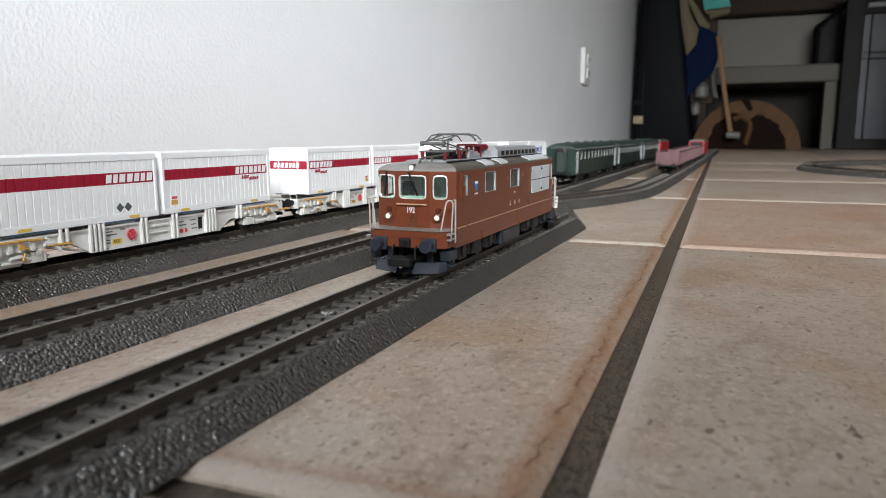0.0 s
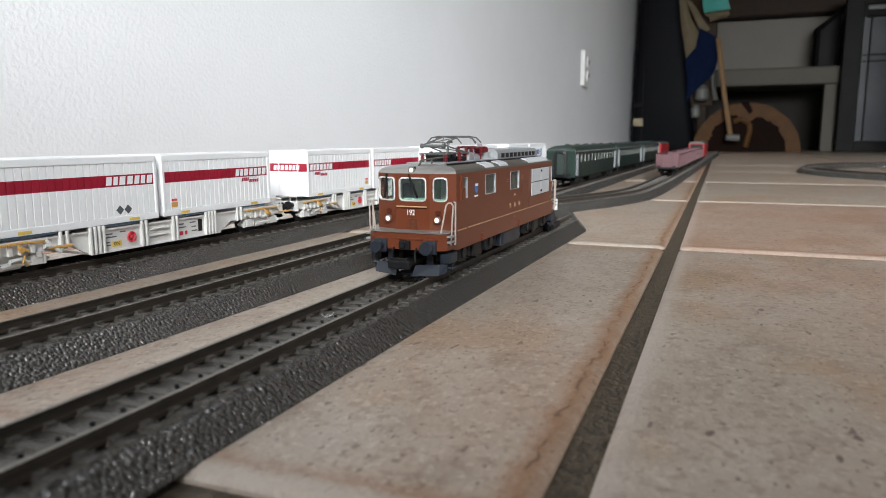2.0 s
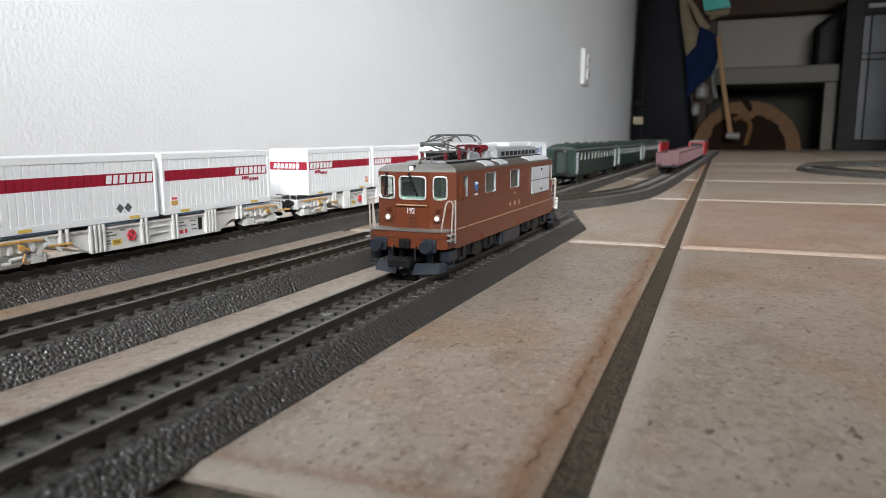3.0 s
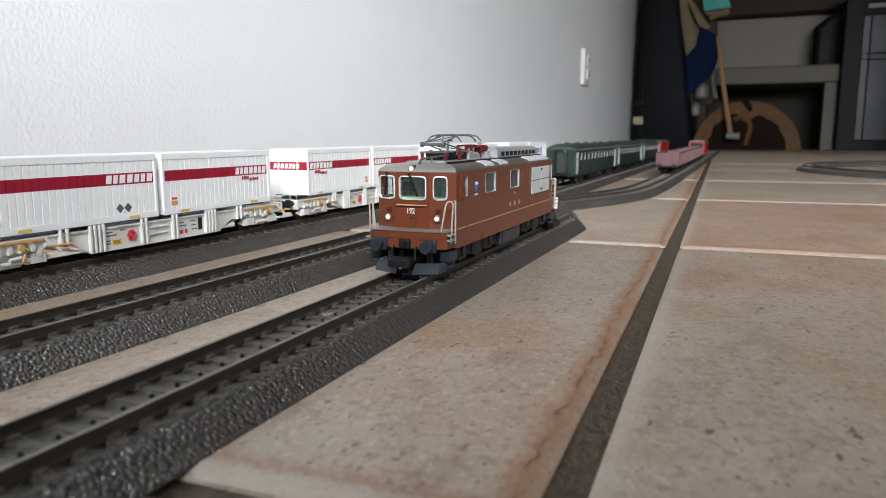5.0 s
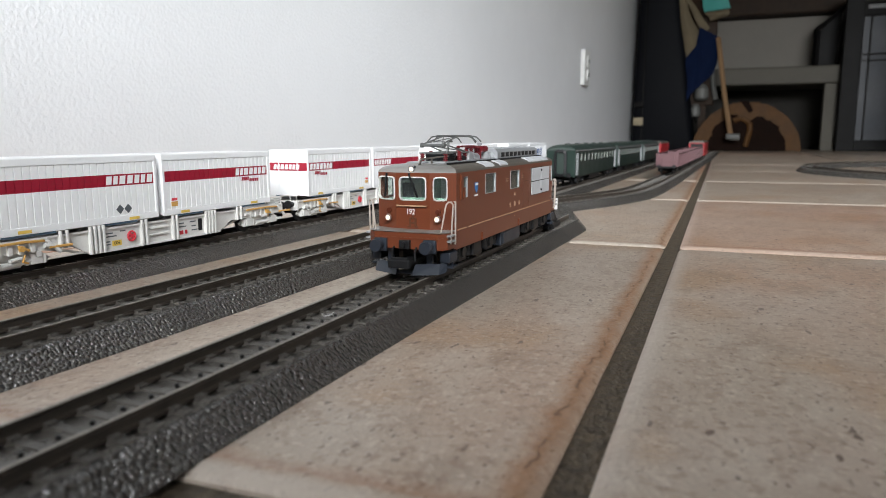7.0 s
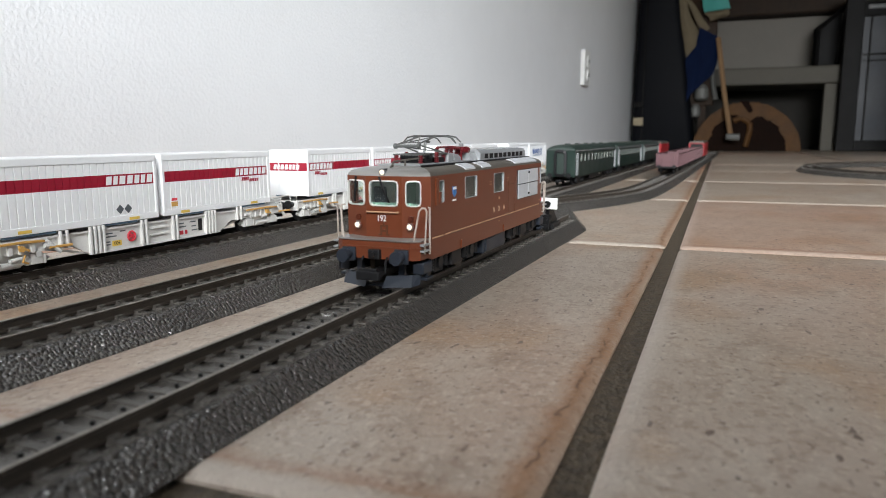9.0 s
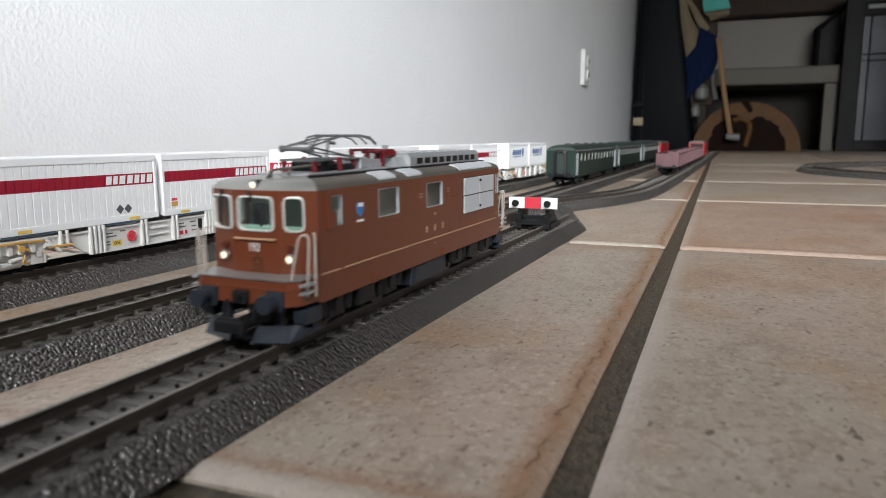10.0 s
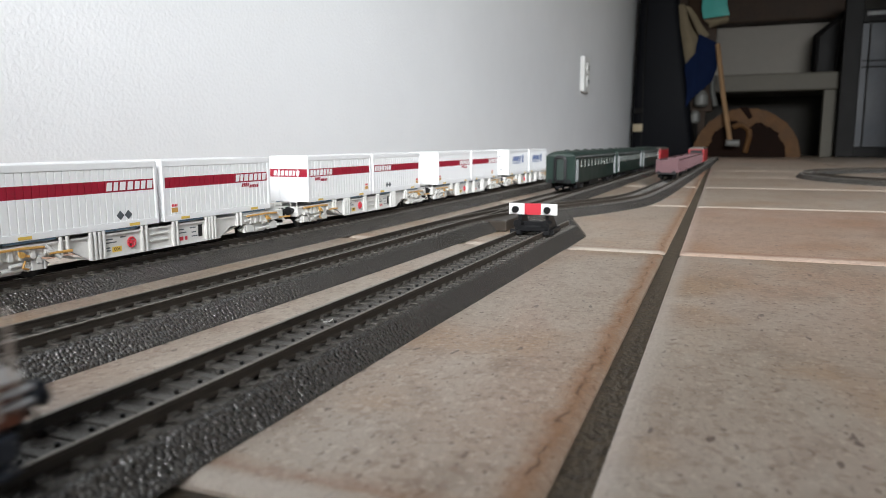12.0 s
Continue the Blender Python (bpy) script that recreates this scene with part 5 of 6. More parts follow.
# ---- green coaches ----
def coach(x, length=256.0):
    th = thing("passenger_coach", "dark green model passenger coach with a grey-green domed roof", "model train", on_track(F_MID, x), group="green coaches")
    zf, ze = 20.0, 47.5
    n_win = 11
    wins = [(20 + i * (length - 40) / n_win + 5.4, 20 + (i + 1) * (length - 40) / n_win - 5.4, 35.5, 44.0) for i in range(n_win)]
    doors = [(6.0, 13.0, 21.5, 44.5), (length - 13, length - 6, 21.5, 44.5)]
    bm = bmesh.new()
    for s in (-1, 1):
        panel(bm, plane_frame((0, 15.6 * s, 0), (1, 0, 0), (0, s, 0)), 0, length, zf, ze, wins + doors)
    for x0, sg in ((0, -1), (length, 1)):
        panel(bm, plane_frame((x0, 0, 0), (0, 1, 0), (sg, 0, 0)), -15.6, 15.6, zf, ze, [(-4.2, 4.2, 23.5, 45.0)])
    box(bm, 1, length - 1, -14.6, 14.6, zf, zf + 1)
    part("body", bm, M_GREEN, th)
    bm = bmesh.new()
    arc = [(-15.9, ze - 0.2)] + [(-15.9 * math.cos(a), ze + 6.4 * math.sin(a) ** 0.8) for a in np.linspace(0.12, math.pi - 0.12, 13)] + [(15.9, ze - 0.2)]
    hoops = []
    for x0, k in ((-0.6, 0.35), (0.8, 0.62), (4.0, 0.88), (9.0, 1.0), (length - 9.0, 1.0), (length - 4.0, 0.88), (length - 0.8, 0.62), (length + 0.6, 0.35)):
        hoops.append([bm.verts.new((x0, y, ze + (z - ze) * k)) for y, z in arc])
    for a, b in zip(hoops, hoops[1:]):
        for i in range(len(arc)):
            j = (i + 1) % len(arc)
            bm.faces.new((a[i], a[j], b[j], b[i]))
    bm.faces.new(hoops[0][::-1]), bm.faces.new(hoops[-1])
    part("roof", bm, M_GREENROOF, th, "grey-green domed roof", smooth=50)
    for s in (-1, 1):
        bm = bmesh.new()
        box(bm, 0, length, *sorted((s * 15.5, s * 16.3)), ze - 0.5, ze + 0.2)
        part("gutter", bm, M_SILVER, th, "thin silvery rain gutter")
    for i in range(5):
        bm = bmesh.new()
        c = 30 + i * (length - 60) / 4
        box(bm, c - 4, c + 4, -2.2, 2.2, 53.4, 54.9, 0.4)
        part("roof_vent", bm, M_GREENROOF, th)
    for s in (-1, 1):
        f = plane_frame((0, 15.6 * s, 0), (1, 0, 0), (0, s, 0))
        for u0, u1, z0, z1 in wins:
            at = f @ Matrix.Translation(((u0 + u1) / 2, (z0 + z1) / 2, 0))
            bm = bmesh.new()
            ring(bm, at, u1 - u0 - 0.5, z1 - z0 - 0.5, 0.5, 0.2, 0.1)
            fr = part("window_frame", bm, M_COACHFRAME, th)
            bm = bmesh.new()
            slab(bm, at, u1 - u0 - 0.3, z1 - z0 - 0.3, 0.3, -0.9, -0.5)
            part("pane", bm, M_GLASS, fr).visible_shadow = False
        for u0, u1, z0, z1 in doors:
            bm = bmesh.new()
            at = f @ Matrix.Translation(((u0 + u1) / 2, (z0 + z1) / 2, 0))
            slab(bm, at, u1 - u0 - 0.4, z1 - z0 - 0.4, 0.3, -1.4, -0.8)
            dr = part("door", bm, M_GREEN, th)
            bm = bmesh.new()
            for du in (-(u1 - u0) / 2, (u1 - u0) / 2):
                slab(bm, at @ Matrix.Translation((du, 0, 0)), 1.1, z1 - z0, 0.2, -0.2, 0.6)
            part("door_post", bm, M_SILVER, dr)
    for x0, sg in ((0, -1), (length, 1)):
        bm = bmesh.new()
        ring(bm, plane_frame((x0 + sg * 0.4, 0, 34.5), (0, 1, 0), (sg, 0, 0)), 8.6, 23.0, 2.0, 2.6, 2.4)
        gw = part("gangway", bm, M_DARK, th)
        bm = bmesh.new()
        box(bm, *sorted((x0 - sg * 0.8, x0 - sg * 0.2)), -4.6, 4.6, 22, 46)
        slab(bm, plane_frame((x0 - sg * 0.2, 0, 38.5), (0, 1, 0), (sg, 0, 0)), 5.0, 9.0, 0.5, 0.0, 0.3)
        part("gangway_door", bm, M_GREENROOF, gw)
    bm = bmesh.new()
    for s in (-1, 1):
        box(bm, 16, length - 16, *sorted((s * 9.5, s * 10.2)), zf + 1.2, ze - 1)
    for i in range(n_win):
        c = 20 + i * (length - 40) / n_win
        for s in (-1, 1):
            box(bm, c - 1.5, c + 1.5, *sorted((s * 10.2, s * 14.4)), zf + 1.2, zf + 18, 0.4)
    part("interior", bm, M_COACHIN, th, "pale seats and partition behind the windows")
    bm = bmesh.new()
    box(bm, 14, length - 14, -14.0, 14.0, zf - 1.8, zf)
    box(bm, length / 2 - 28, length / 2 + 28, -11, 11, 13.0, zf - 1.5, 0.6)
    part("underframe", bm, M_DARK, th)
    for c in (34, length - 34):
        bm = bmesh.new()
        for s in (-1, 1):
            prism(bm, [(c - 20, 15), (c - 17, 13), (c - 5, 14.4), (c + 5, 14.4), (c + 17, 13), (c + 20, 15), (c + 15, 18.6), (c - 15, 18.6)], "y", *sorted((s * 10.4, s * 12.4)))
            for ax in (c - 14, c + 14):
                box(bm, ax - 3, ax + 3, *sorted((s * 12, s * 14)), 13.2, 17.6, 0.4)
        box(bm, c - 5, c + 5, -10.4, 10.4, 14, 18.8)
        bg = part("bogie", bm, M_DARK, th)
        for ax in (c - 14, c + 14):
            bm = bmesh.new()
            wheel_pair(bm, ax)
            part("wheelset", bm, M_DARK, bg)
    for x0, sg in ((0, -1), (length, 1)):
        for y in (-10.06, 10.06):
            bm = bmesh.new()
            cyl(bm, (x0, y, 21.6), (x0 + sg * 5, y, 21.6), 1.5, 12)
            cyl(bm, (x0 + sg * 4.8, y, 21.6), (x0 + sg * 5.8, y, 21.6), 2.6, 14)
            part("buffer", bm, M_DARK, th)
        bm = bmesh.new()
        box(bm, *sorted((x0, x0 + sg * 8)), -2.4, 2.4, 14.6, 16.8, 0.3)
        part("coupler", bm, M_DARK, th)


for x in (0.7455, 1.0215, 1.2975):
    coach(x)


# ---- pink open wagons and the red locomotives ----
def open_wagon(x):
    th = thing("open_wagon", "faded pinkish red model open goods wagon with ribbed sides", "model wagon", on_track(F_BRANCH, x), group="open wagons")
    L = 148.0
    bm = bmesh.new()
    box(bm, 0, L, -14.5, 14.5, 21, 22)
    for s in (-1, 1):
        box(bm, 0, L, *sorted((s * 13.6, s * 14.5)), 22, 38.5)
    for xx in (0, L - 1):
        box(bm, xx, xx + 1, -13.6, 13.6, 22, 38.5)
    part("tub", bm, M_PINK, th)
    for s in (-1, 1):
        for i in range(9):
            bm = bmesh.new()
            q = 4 + i * (L - 8) / 8
            box(bm, q - 1, q + 1, *sorted((s * 14.5, s * 15.6)), 20.5, 38.0, 0.2)
            part("rib", bm, M_PINK, th)
        bm = bmesh.new()
        box(bm, 0, L, *sorted((s * 13.4, s * 15.4)), 38.0, 39.4, 0.3)
        part("top_rail", bm, M_PINK, th)
    for y in (-7, 7):
        for xx, a in ((0, -1), (L, 1)):
            bm = bmesh.new()
            box(bm, *sorted((xx, xx + a * 1.1)), y - 0.8, y + 0.8, 21, 38.4)
            part("end_post", bm, M_PINK, th)
    bm = bmesh.new()
    box(bm, 0, L, -12.5, 12.5, 18.6, 21)
    part("sill", bm, M_DARK, th)
    for c in (22, L - 22):
        bm = bmesh.new()
        for s in (-1, 1):
            prism(bm, [(c - 16, 15.2), (c - 14, 13.6), (c + 14, 13.6), (c + 16, 15.2), (c + 11, 18.6), (c - 11, 18.6)], "y", *sorted((s * 10.2, s * 12.4)))
        box(bm, c - 4, c + 4, -10.4, 10.4, 14, 18.6)
        bg = part("bogie", bm, M_DARK, th)
        for ax in (c - 10, c + 10):
            bm = bmesh.new()
            wheel_pair(bm, ax)
            part("wheelset", bm, M_DARK, bg)
    for x0, sg in ((0, -1), (L, 1)):
        for y in (-10.06, 10.06):
            bm = bmesh.new()
            cyl(bm, (x0, y, 21.0), (x0 + sg * 6, y, 21.0), 1.6, 10)
            cyl(bm, (x0 + sg * 5.6, y, 21.0), (x0 + sg * 6.6, y, 21.0), 2.6, 12)
            part("buffer", bm, M_DARK, th)


for k in range(4):
    open_wagon(1.030 + k * 0.162)


def red_loco(m):
    th = thing("red_locomotive", "plain red model locomotive far along the track", "model train", m, group="red locomotives")
    L = 176.0
    bm = bmesh.new()
    for s in (-1, 1):
        panel(bm, plane_frame((0, 16.5 * s, 0), (1, 0, 0), (0, s, 0)), 0, L, 19.5, 48.0, [(8, 15, 38, 46), (L - 15, L - 8, 38, 46)])
    for x0, sg in ((0, -1), (L, 1)):
        panel(bm, plane_frame((x0, 0, 0), (0, 1, 0), (sg, 0, 0)), -16.5, 16.5, 19.5, 48.0, [(-13, 13, 38.5, 46.0)])
    part("body", bm, M_REDCAR, th)
    bm = bmesh.new()
    prism(bm, [(-16.5, 48), (-15, 50.5), (-10, 52.4), (10, 52.4), (15, 50.5), (16.5, 48)], "x", 0, L)
    part("roof", bm, M_ROOF, th)
    bm = bmesh.new()
    box(bm, 1.2, L - 1.2, -14, 14, 38, 46.5)
    part("dark_glazing", bm, M_DARK, th)
    bm = bmesh.new()
    box(bm, 6, L - 6, -12, 12, 14, 19.5)
    part("bogie", bm, M_DARK, th)
    bm = bmesh.new()
    for ax in (22, 52, L - 52, L - 22):
        wheel_pair(bm, ax, 6.5)
    part("wheelset", bm, M_DARK, th)
    bm = bmesh.new()
    box(bm, -5, 0, -12, 12, 19.5, 23)
    part("buffer_beam", bm, M_DARK, th)


red_loco(on_track(F_MID, 1.580))
red_loco(on_track(F_BRANCH, 1.69))


# ---- buffer stop and the bed's slanted end ----
def buffer_stop():
    th = thing("buffer_stop", "black model buffer stop with a red and white beam", "buffer stop", pose(0.405, -0.0040, 0, 0, 0, -0.6))
    for y0, y1, mt in ((-14.6, -5.0, M_PRINTWHITE), (-5.0, 5.0, M_REDMARK), (5.0, 14.6, M_PRINTWHITE)):
        bm = bmesh.new()
        box(bm, -0.8, 0.8, y0, y1, 20.0, 26.6, 0.12)
        part("beam_field", bm, mt, th)
    for y in (-9.6, 9.6):
        bm = bmesh.new()
        cyl(bm, (-0.8, y, 23.2), (-4.4, y, 23.2), 1.3, 12)
        cyl(bm, (-4.2, y, 23.2), (-5.0, y, 23.2), 2.0, 16)
        part("buffer", bm, M_DARK, th)
    for s in (-1, 1):
        bm = bmesh.new()
        prism(bm, [(0.8, 26.0), (2.6, 26.0), (22, 11.2), (22, 10.0), (-3, 10.0), (-3, 11.6), (1.2, 11.8)], "y", *sorted((s * 7.4, s * 9.4)))
        box(bm, -5, 24, *sorted((s * 6.0, s * 11.0)), 8.4, 11.2, 0.4)
        part("leg", bm, M_DARK, th)
    bm = bmesh.new()
    box(bm, -3, 0, -10.5, 10.5, 10.4, 13.6, 0.5)
    box(bm, 4, 6.5, -8, 8, 12.5, 15.6, 0.5)
    box(bm, 14, 17, -8, 8, 9.6, 12.4, 0.5)
    part("cross_tie", bm, M_DARK, th)
    for s in (-1, 1):
        bm = bmesh.new()
        cyl(bm, (-3.4, s * 8.6, 14.6), (3.0, s * 8.6, 14.6), 2.4, 14)
        cyl(bm, (-4.0, s * 8.6, 14.6), (-3.4, s * 8.6, 14.6), 1.2, 10)
        part("boss", bm, M_DARK, th, smooth=40)
    bm = bmesh.new()
    box(bm, -2.4, -0.9, -13.4, -10.4, 8.6, 11.2, 0.3)
    box(bm, -2.4, -0.9, 10.4, 13.4, 8.6, 11.2, 0.3)
    part("rail_clip", bm, M_DARK, th)


buffer_stop()
bm = bmesh.new()
low = [(0.4670, -0.0240), (0.4814, -0.0213), (0.5941, 0.0121), (0.6050, 0.0250), (0.5300, 0.0480), (0.4670, 0.0150)]
high = [(0.4670, -0.0175), (0.4760, -0.0160), (0.5850, 0.0170), (0.6000, 0.0270), (0.5300, 0.0460), (0.4670, 0.0140)]
v0 = [bm.verts.new((x, y, 0)) for x, y in low]
v1 = [bm.verts.new((x, y, 0.0062)) for x, y in high]
for i in range(6):
    bm.faces.new((v0[i], v0[(i + 1) % 6], v1[(i + 1) % 6], v1[i]))
bm.faces.new(v1)
tagged(part("ballast_filler", bm, M_BED, k=1), "dark plastic ballast wedge filling the slanted track end", "model track")


bm = bmesh.new()
box(bm, 0.4745, 0.540, 0.0335, 0.0560, 0.0, 0.0078, 0.0009)
tagged(part("turnout_end", bm, M_RAIL, k=1), "blunt dark plastic end of the turnout roadbed", "model track")


# ---- lint between the rails ----
def lint(x, y, seed):
    rnd = random.Random(seed)
    bm = bmesh.new()
    for _ in range(7):
        a = rnd.uniform(0, math.tau)
        p = Vector((rnd.uniform(-1, 1), rnd.uniform(-1, 1), 0.1))
        d = Vector((math.cos(a), math.sin(a), rnd.uniform(0.1, 0.9)))
        tube(bm, [p, p + d * 0.8, p + d * 1.5 + Vector((rnd.uniform(-0.6, 0.6), rnd.uniform(-0.6, 0.6), 0.2))], 0.045, 4)
    ob = part("lint", bm, M_PRINTWHITE)
    ob.location = (x, y, 0.0074)
    tagged(ob, "small tuft of pale lint caught between the rails", "lint")


lint(0.1815, 0.0012, 0)

# ---- wall socket ----
def wall_socket():
    th = thing("wall_socket", "ivory wall socket plate with a round outlet", "wall socket", Matrix.Translation((2.27, WALL_Y, 0.274)))
    bm = bmesh.new()
    slab(bm, plane_frame((0, 0, 0), (1, 0, 0), (0, -1, 0)), 0.085, 0.108, 0.005, 0.0, 0.012)
    part("plate", bm, M_PLATE, th, k=1)
    for dz in (0.021, -0.021):
        bm = bmesh.new()
        slab(bm, plane_frame((0.008, 0, dz), (1, 0, 0), (0, -1, 0)), 0.034, 0.036, 0.014, 0.010, 0.0155)
        part("outlet", bm, M_PLATE, th, k=1)
        bm = bmesh.new()
        for dx in (0.002, 0.014):
            slab(bm, plane_frame((dx, 0, dz), (1, 0, 0), (0, -1, 0)), 0.004, 0.014, 0.001, 0.0125, 0.0160)
        part("slot", bm, M_IRON, th, k=1)


wall_socket()


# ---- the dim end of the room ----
# Colour of the corner's pale things, with the shade there darkened in.
M_BOTTLE = mat("shaded_pale_plastic", (0.15, 0.15, 0.14), 0.5, var=0.1, scale=20)
def hard_case():
    th = thing("instrument_case", "tall black vinyl case with metal latches against the wall", "case", pose(3.42, 0.190, 0, 0, 0, 0))
    bm = bmesh.new()
    rings = []
    for z, a, b, c in ((0.0, -0.135, 0.125, 0.085), (0.03, -0.140, 0.130, 0.095), (0.35, -0.098, 0.124, 0.09), (0.66, -0.052, 0.116, 0.085), (0.95, -0.03, 0.11, 0.07), (0.98, -0.02, 0.10, 0.05)):
        pts = rounded(2 * c, b - a, 0.03, 3)
        rings.append([bm.verts.new((p[0], p[1] + (a + b) / 2, z)) for p in pts])
    n = len(rings[0])
    for a, b in zip(rings, rings[1:]):
        for i in range(n):
            bm.faces.new((a[i], a[(i + 1) % n], b[(i + 1) % n], b[i]))
    bm.faces.new(rings[0][::-1]), bm.faces.new(rings[-1])
    part("shell", bm, M_BLACKCASE, th, k=1, smooth=50)
    bm = bmesh.new()
    tube(bm, [(-0.092, 0.085, 0.02), (-0.094, 0.083, 0.35), (-0.089, 0.080, 0.66), (-0.075, 0.076, 0.94)], 0.004, 6)
    part("seam_band", bm, M_IRON, th, k=1)
    for z, h in ((0.130, 0.036), (0.205, 0.026)):
        bm = bmesh.new()
        box(bm, -0.108, -0.088, 0.078, 0.122, z - h / 2, z + h / 2, 0.003)
        box(bm, -0.114, -0.106, 0.088, 0.112, z - h / 4, z + h / 4, 0.002)
        part("latch", bm, M_BRASS if h > 0.03 else M_IRON, th, "worn metal latch", k=1)


def bench():
    th = thing("bench", "cream slab bench on square legs against the far wall, darkened by painted-in shade", "bench")
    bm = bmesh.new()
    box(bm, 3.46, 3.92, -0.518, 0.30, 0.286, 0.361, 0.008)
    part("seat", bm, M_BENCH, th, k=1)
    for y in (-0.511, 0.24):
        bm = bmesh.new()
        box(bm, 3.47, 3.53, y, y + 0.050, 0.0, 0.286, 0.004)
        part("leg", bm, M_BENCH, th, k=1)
    # Dark board added beneath the seat to stand for the shade there.
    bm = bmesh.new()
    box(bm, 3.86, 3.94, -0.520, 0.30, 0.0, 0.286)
    part("underbench_shade", bm, mat("underbench_dark", (0.045, 0.042, 0.038), 0.8, var=0.2, scale=6, spec=0.1), th, k=1)


def splash_panel():
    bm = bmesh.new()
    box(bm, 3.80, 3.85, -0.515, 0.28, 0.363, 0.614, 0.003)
    # The off-white is greyed to hold the shade the board stands in.
    tagged(part("painted_board", bm, mat("shaded_off_white", (0.235, 0.215, 0.19), 0.6, var=0.06, scale=6, spec=0.2), k=1), "off-white board standing on the bench, shade mixed into its paint", "panel")
    bm = bmesh.new()
    box(bm, 3.70, 3.94, -0.545, 0.30, 0.618, 0.85, 0.006)
    tagged(part("brown_chest", bm, M_BOARD, k=1), "dark brown wooden chest above the white board", "chest")


def half_log():
    th = thing("split_log", "half-round slice of tree trunk with pale sapwood rim", "log", pose(3.36, -0.160, 0))
    rnd = random.Random(7)
    n = 49
    ang = np.linspace(0, math.pi, n)
    outer = [(math.cos(a) * 0.216 * w, math.sin(a) * 0.209 * w) for a, w in ((a, 1 + rnd.uniform(-0.012, 0.012)) for a in ang)]
    # ragged inner edge of the rim, dipping at the crown
    inner = [(math.cos(a) * 0.158 * w, math.sin(a) * 0.162 * w - 0.030 * math.exp(-((a - 1.62) / 0.22) ** 2))
             for a, w in ((a, 1 + 0.02 * math.sin(a * 11) + rnd.uniform(-0.035, 0.035)) for a in ang)]
    bm = bmesh.new()
    vs = [[bm.verts.new((x, y, max(0.0, z))) for y, z in pts] for x in (-0.03, 0.10) for pts in (outer, inner)]
    for i in range(n - 1):
        for a, b in ((0, 1), (2, 3), (0, 2), (1, 3)):
            bm.faces.new((vs[a][i], vs[a][i + 1], vs[b][i + 1], vs[b][i]))
    for i in (0, n - 1):
        bm.faces.new((vs[0][i], vs[1][i], vs[3][i], vs[2][i]))
    part("sapwood_rim", bm, M_SAP, th, k=1)
    bm = bmesh.new()
    f0 = [bm.verts.new((-0.022, y, max(0.0, z))) for y, z in inner]
    f1 = [bm.verts.new((0.095, y, max(0.0, z))) for y, z in inner]
    bm.faces.new(f0), bm.faces.new(f1)
    for i in range(n - 1):
        bm.faces.new((f0[i], f0[i + 1], f1[i + 1], f1[i]))
    bm.faces.new((f0[0], f0[-1], f1[-1], f1[0]))
    part("heartwood", bm, M_HEART, th, k=1)
    # pale streak that splits the heartwood, and the dark cleft above it
    bm = bmesh.new()
    for p, q in (((0.052, 0.128), (0.020, 0.142)), ((0.020, 0.142), (-0.012, 0.120)), ((-0.012, 0.120), (-0.016, 0.085)), ((-0.016, 0.085), (-0.008, 0.050)), ((-0.008, 0.050), (-0.002, 0.020))):
        cyl(bm, (-0.026, *p), (-0.026, *q), 0.012, 7)
    part("pale_streak", bm, M_SAP, th, k=1)
    bm = bmesh.new()
    prism(bm, [(0.030, 0.212), (-0.004, 0.212), (-0.024, 0.172), (-0.010, 0.160), (0.004, 0.178)], "x", -0.033, -0.028)
    part("cleft", bm, M_HEART, th, k=1)


def mallet():
    th = thing("mallet", "wooden-handled mallet leaning with its head down", "tool")
    bm = bmesh.new()
    tube(bm, [(3.33, -0.029, 0.480), (3.29, -0.064, 0.255), (3.26, -0.100, 0.070)], 0.0105, 8)
    part("handle", bm, M_STICK, th, k=1)
    bm = bmesh.new()
    cyl(bm, (3.25, -0.083, 0.062), (3.26, -0.135, 0.060), 0.013, 12, 0.015)
    part("head", bm, M_BOTTLE, th, k=1)


def sheet(name, label, category, corners, thick, material, seed):
    """A hanging cloth or bag: a folded, slightly bulging slab between four corners."""
    rnd = random.Random(seed)
    c = [Vector(p) for p in corners]
    bm = bmesh.new()
    n = 12
    off = [rnd.uniform(0, 6) for _ in range(3)]
    front, back = [], []
    for i in range(n + 1):
        for j in range(n + 1):
            u, v = i / n, j / n
            p = c[0].lerp(c[1], u).lerp(c[3].lerp(c[2], u), v)
            b = math.sin(math.pi * u) * math.sin(math.pi * v)
            w = math.sin(u * 9 + off[0] + v * 2) * 0.3 + math.sin(v * 5 + off[1]) * 0.2
            front.append(bm.verts.new(p + Vector((-thick * (0.3 + b + w * 0.5 * b), thick * 0.25 * math.sin(v * 7 + off[2]), 0))))
            back.append(bm.verts.new(p + Vector((thick * (0.3 + b), thick * 0.25 * math.sin(v * 7 + off[2]), 0))))
    for i in range(n):
        for j in range(n):
            a = i * (n + 1) + j
            q = (a, a + 1, a + n + 2, a + n + 1)
            bm.faces.new([front[k] for k in q])
            bm.faces.new([back[k] for k in reversed(q)])
    rim = [i * (n + 1) for i in range(n)] + [n * (n + 1) + j for j in range(n)] + [i * (n + 1) + n for i in range(n, 0, -1)] + list(range(n, 0, -1))
    for a, b in zip(rim, rim[1:] + rim[:1]):
        bm.faces.new((front[a], front[b], back[b], back[a]))
    return tagged(part(name, bm, material, k=1, smooth=60), label, category)


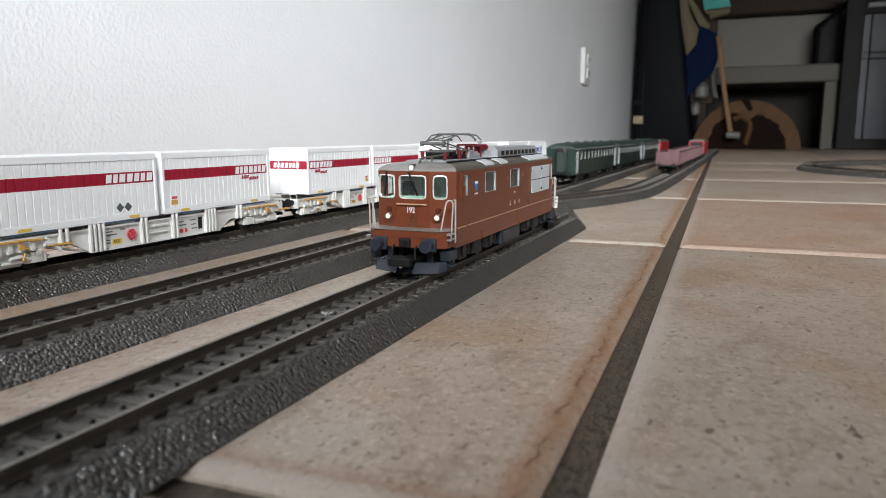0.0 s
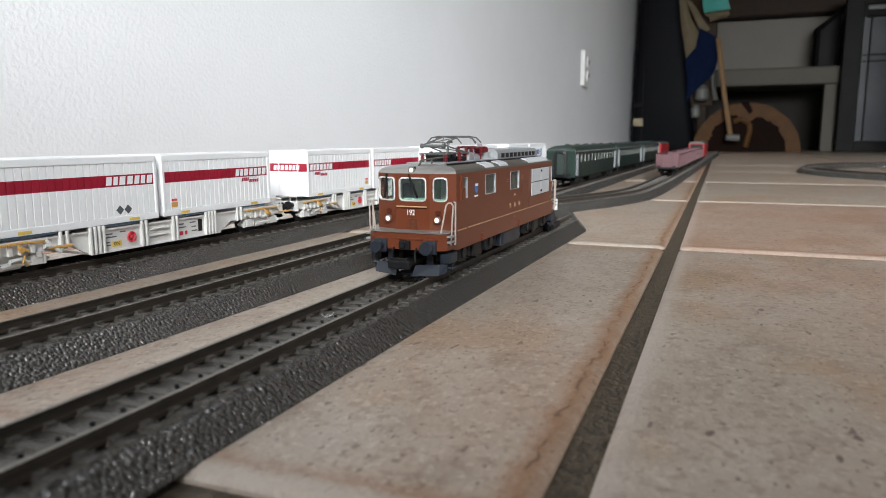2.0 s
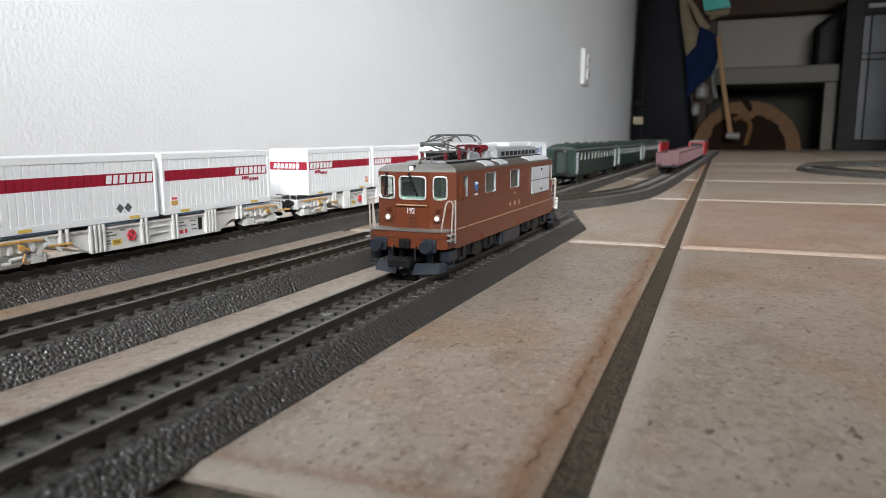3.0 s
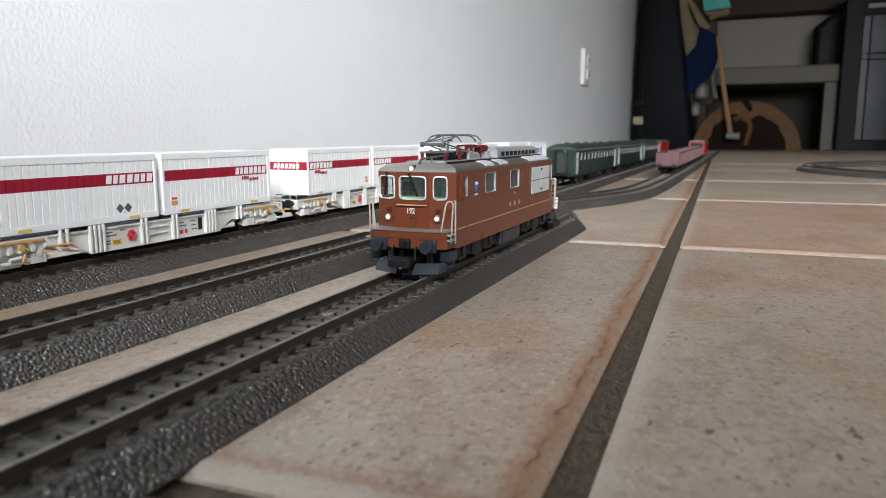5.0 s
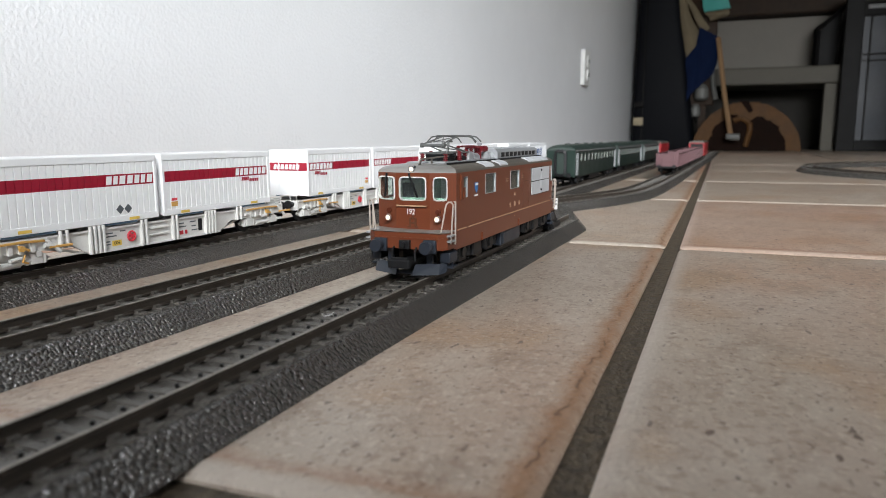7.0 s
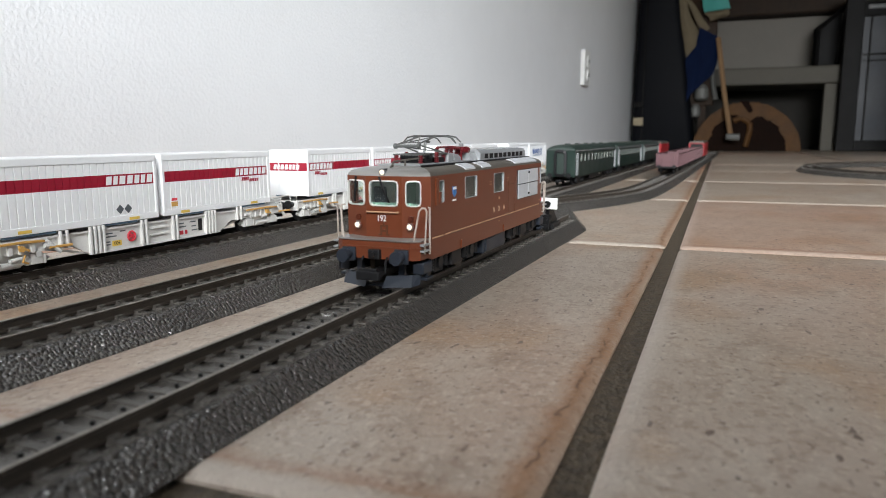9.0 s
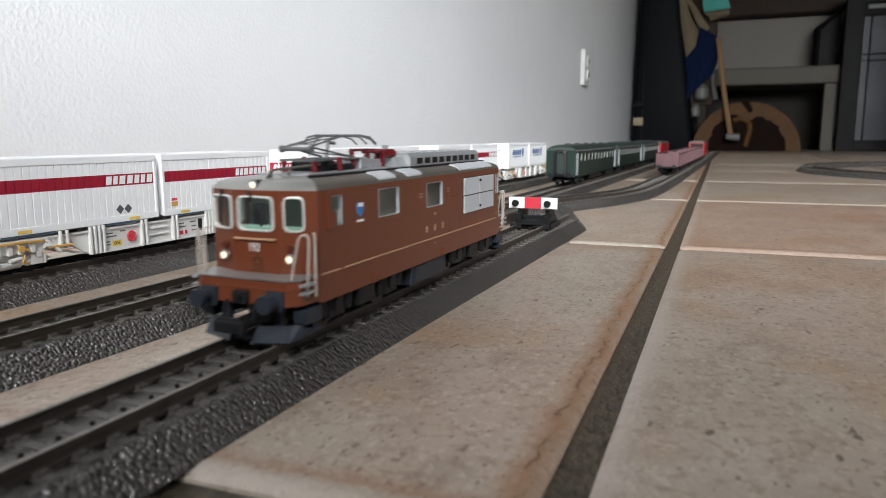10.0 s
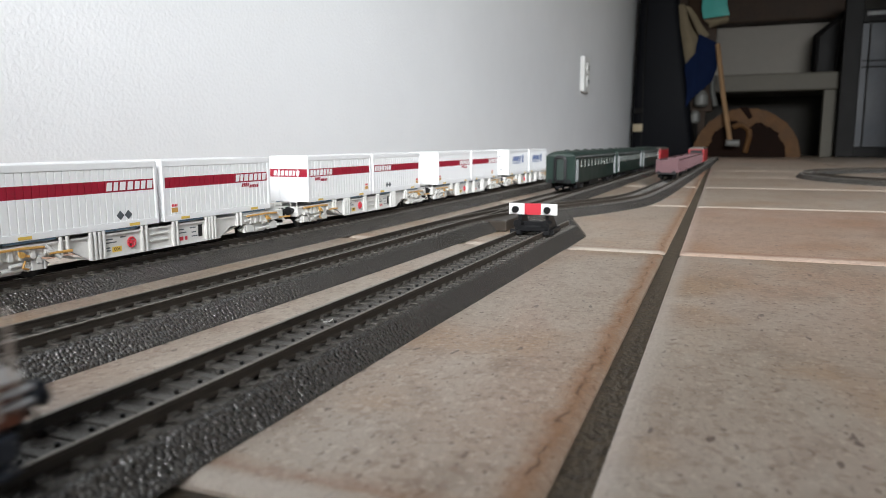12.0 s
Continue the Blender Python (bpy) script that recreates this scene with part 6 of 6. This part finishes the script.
def far_corner():
    hard_case()
    bench()
    splash_panel()
    half_log()
    mallet()
    X = 3.36
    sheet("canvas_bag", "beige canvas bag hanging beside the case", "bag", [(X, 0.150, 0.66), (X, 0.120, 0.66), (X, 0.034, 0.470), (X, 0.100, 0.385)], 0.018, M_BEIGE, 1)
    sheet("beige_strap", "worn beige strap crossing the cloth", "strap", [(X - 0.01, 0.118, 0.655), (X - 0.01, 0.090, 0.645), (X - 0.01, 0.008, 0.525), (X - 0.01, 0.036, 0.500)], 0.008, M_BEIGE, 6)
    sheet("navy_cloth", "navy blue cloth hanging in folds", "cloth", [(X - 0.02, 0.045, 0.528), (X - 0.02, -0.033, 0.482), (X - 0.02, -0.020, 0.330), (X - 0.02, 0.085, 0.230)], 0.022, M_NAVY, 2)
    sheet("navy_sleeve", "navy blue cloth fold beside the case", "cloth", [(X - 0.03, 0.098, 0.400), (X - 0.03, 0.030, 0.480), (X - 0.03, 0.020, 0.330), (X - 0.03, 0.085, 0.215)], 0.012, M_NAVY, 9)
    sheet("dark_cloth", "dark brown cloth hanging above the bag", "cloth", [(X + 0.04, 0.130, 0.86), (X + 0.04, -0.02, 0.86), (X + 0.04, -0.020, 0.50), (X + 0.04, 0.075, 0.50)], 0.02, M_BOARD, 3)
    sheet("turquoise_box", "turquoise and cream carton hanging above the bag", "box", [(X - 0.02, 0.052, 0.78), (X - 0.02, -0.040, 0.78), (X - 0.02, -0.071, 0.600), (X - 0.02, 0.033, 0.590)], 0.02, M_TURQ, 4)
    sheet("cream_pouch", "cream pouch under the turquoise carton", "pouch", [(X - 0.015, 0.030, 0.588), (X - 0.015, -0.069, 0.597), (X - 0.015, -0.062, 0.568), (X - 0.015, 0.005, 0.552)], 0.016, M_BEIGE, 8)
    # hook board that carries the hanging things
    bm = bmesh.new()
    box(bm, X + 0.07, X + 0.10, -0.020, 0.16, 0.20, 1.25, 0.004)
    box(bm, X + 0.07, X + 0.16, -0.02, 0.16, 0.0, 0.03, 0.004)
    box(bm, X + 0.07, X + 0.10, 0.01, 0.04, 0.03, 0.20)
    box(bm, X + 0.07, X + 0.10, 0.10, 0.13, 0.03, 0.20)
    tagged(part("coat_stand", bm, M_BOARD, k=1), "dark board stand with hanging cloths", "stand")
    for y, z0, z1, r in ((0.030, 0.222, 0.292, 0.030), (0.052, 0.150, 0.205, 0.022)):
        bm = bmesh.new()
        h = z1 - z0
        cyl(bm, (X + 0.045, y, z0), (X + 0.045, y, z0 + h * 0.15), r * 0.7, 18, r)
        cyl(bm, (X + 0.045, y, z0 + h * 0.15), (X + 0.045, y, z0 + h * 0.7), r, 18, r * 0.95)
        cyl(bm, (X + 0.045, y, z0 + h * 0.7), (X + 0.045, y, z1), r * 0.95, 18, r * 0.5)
        tagged(part("white_bottle", bm, M_BOTTLE, k=1, smooth=50), "white plastic bottle hung on the board, greyed by painted-in shade", "bottle", group="bottles in the corner")
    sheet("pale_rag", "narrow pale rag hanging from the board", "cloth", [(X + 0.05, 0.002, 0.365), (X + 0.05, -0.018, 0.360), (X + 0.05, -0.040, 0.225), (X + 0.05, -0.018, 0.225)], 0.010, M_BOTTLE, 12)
    # sheet-metal cabinet
    th = thing("metal_cabinet", "blue-grey sheet metal cabinet with a dark frame", "cabinet")
    bm = bmesh.new()
    box(bm, 3.42, 3.90, -1.15, -0.575, 0.03, 0.60, 0.006)
    part("body", bm, M_STOVE, th, k=1)
    bm = bmesh.new()
    for z0, z1 in ((0.0, 0.045), (0.545, 0.60)):
        box(bm, 3.405, 3.425, -1.15, -0.545, z0, z1, 0.003)
    box(bm, 3.400, 3.430, -0.580, -0.512, 0.0, 0.66, 0.003)
    part("frame", bm, M_IRON, th, k=1)
    bm = bmesh.new()
    tube(bm, [(3.395, -0.59, 0.579), (3.395, -1.10, 0.579)], 0.009, 8)
    part("handle_bar", bm, M_SILVER, th, "bright metal bar", k=1)
    bm = bmesh.new()
    for z in (0.367, 0.392):
        box(bm, 3.412, 3.422, -1.15, -0.585, z, z + 0.005)
    box(bm, 3.412, 3.422, -0.612, -0.606, 0.045, 0.545)
    part("seam", bm, M_IRON, th, k=1)
    # black wire rack on the bench end
    th = thing("black_rack", "black iron rack on the end of the bench", "rack")
    for a, b in (((3.56, -0.43, 0.362), (3.56, -0.43, 0.52)), ((3.56, -0.43, 0.52), (3.56, -0.53, 0.62)), ((3.56, -0.51, 0.362), (3.56, -0.53, 0.62)), ((3.70, -0.43, 0.362), (3.70, -0.43, 0.54)), ((3.70, -0.43, 0.54), (3.70, -0.53, 0.62))):
        bm = bmesh.new()
        cyl(bm, a, b, 0.007, 8)
        part("bar", bm, M_IRON, th, k=1)
    bm = bmesh.new()
    prism(bm, [(-0.437, 0.364), (-0.437, 0.515), (-0.50, 0.590), (-0.518, 0.590), (-0.518, 0.364)], "x", 3.58, 3.68)
    part("dark_sack", bm, M_IRON, th, k=1)


far_corner()
LOCO_X = [(0.0, 0.2412), (7.5, 0.2412), (8.0, 0.2395), (8.4, 0.2332), (8.8, 0.2232), (9.0, 0.2178), (9.5, 0.1879), (10.0, 0.1474),
          (10.5, 0.0932), (11.0, 0.0340), (11.5, -0.0252), (12.0, -0.0848)]


def loco_pose(x):
    """Both bogies stand on the near track."""
    a, b = on_track(F_NEAR, x + 0.030).translation, on_track(F_NEAR, x + 0.119).translation
    slope = (b.y - a.y) / (b.x - a.x)
    return pose(x, a.y - 0.030 * slope, 0.0, 0, 0, math.degrees(math.atan(slope)))


def motions():
    def at(t):
        for (a, x), (b, y) in zip(LOCO_X, LOCO_X[1:]):
            if t <= b:
                return x + (y - x) * (t - a) / (b - a)
        return LOCO_X[-1][1]
    walk(LOCO, [(t, loco_pose(x)) for t, x in LOCO_X])
    times = [0.0, 7.5] + [7.5 + k / 15 for k in range(1, 68)] + [12.0]
    for w, ax in WHEELS:
        walk(w, [(t, pose(ax, 0, 0.0174, 0, math.degrees((at(t) - LOCO_X[0][1]) / 0.0071), 0)) for t in times])


tiles()
motions()
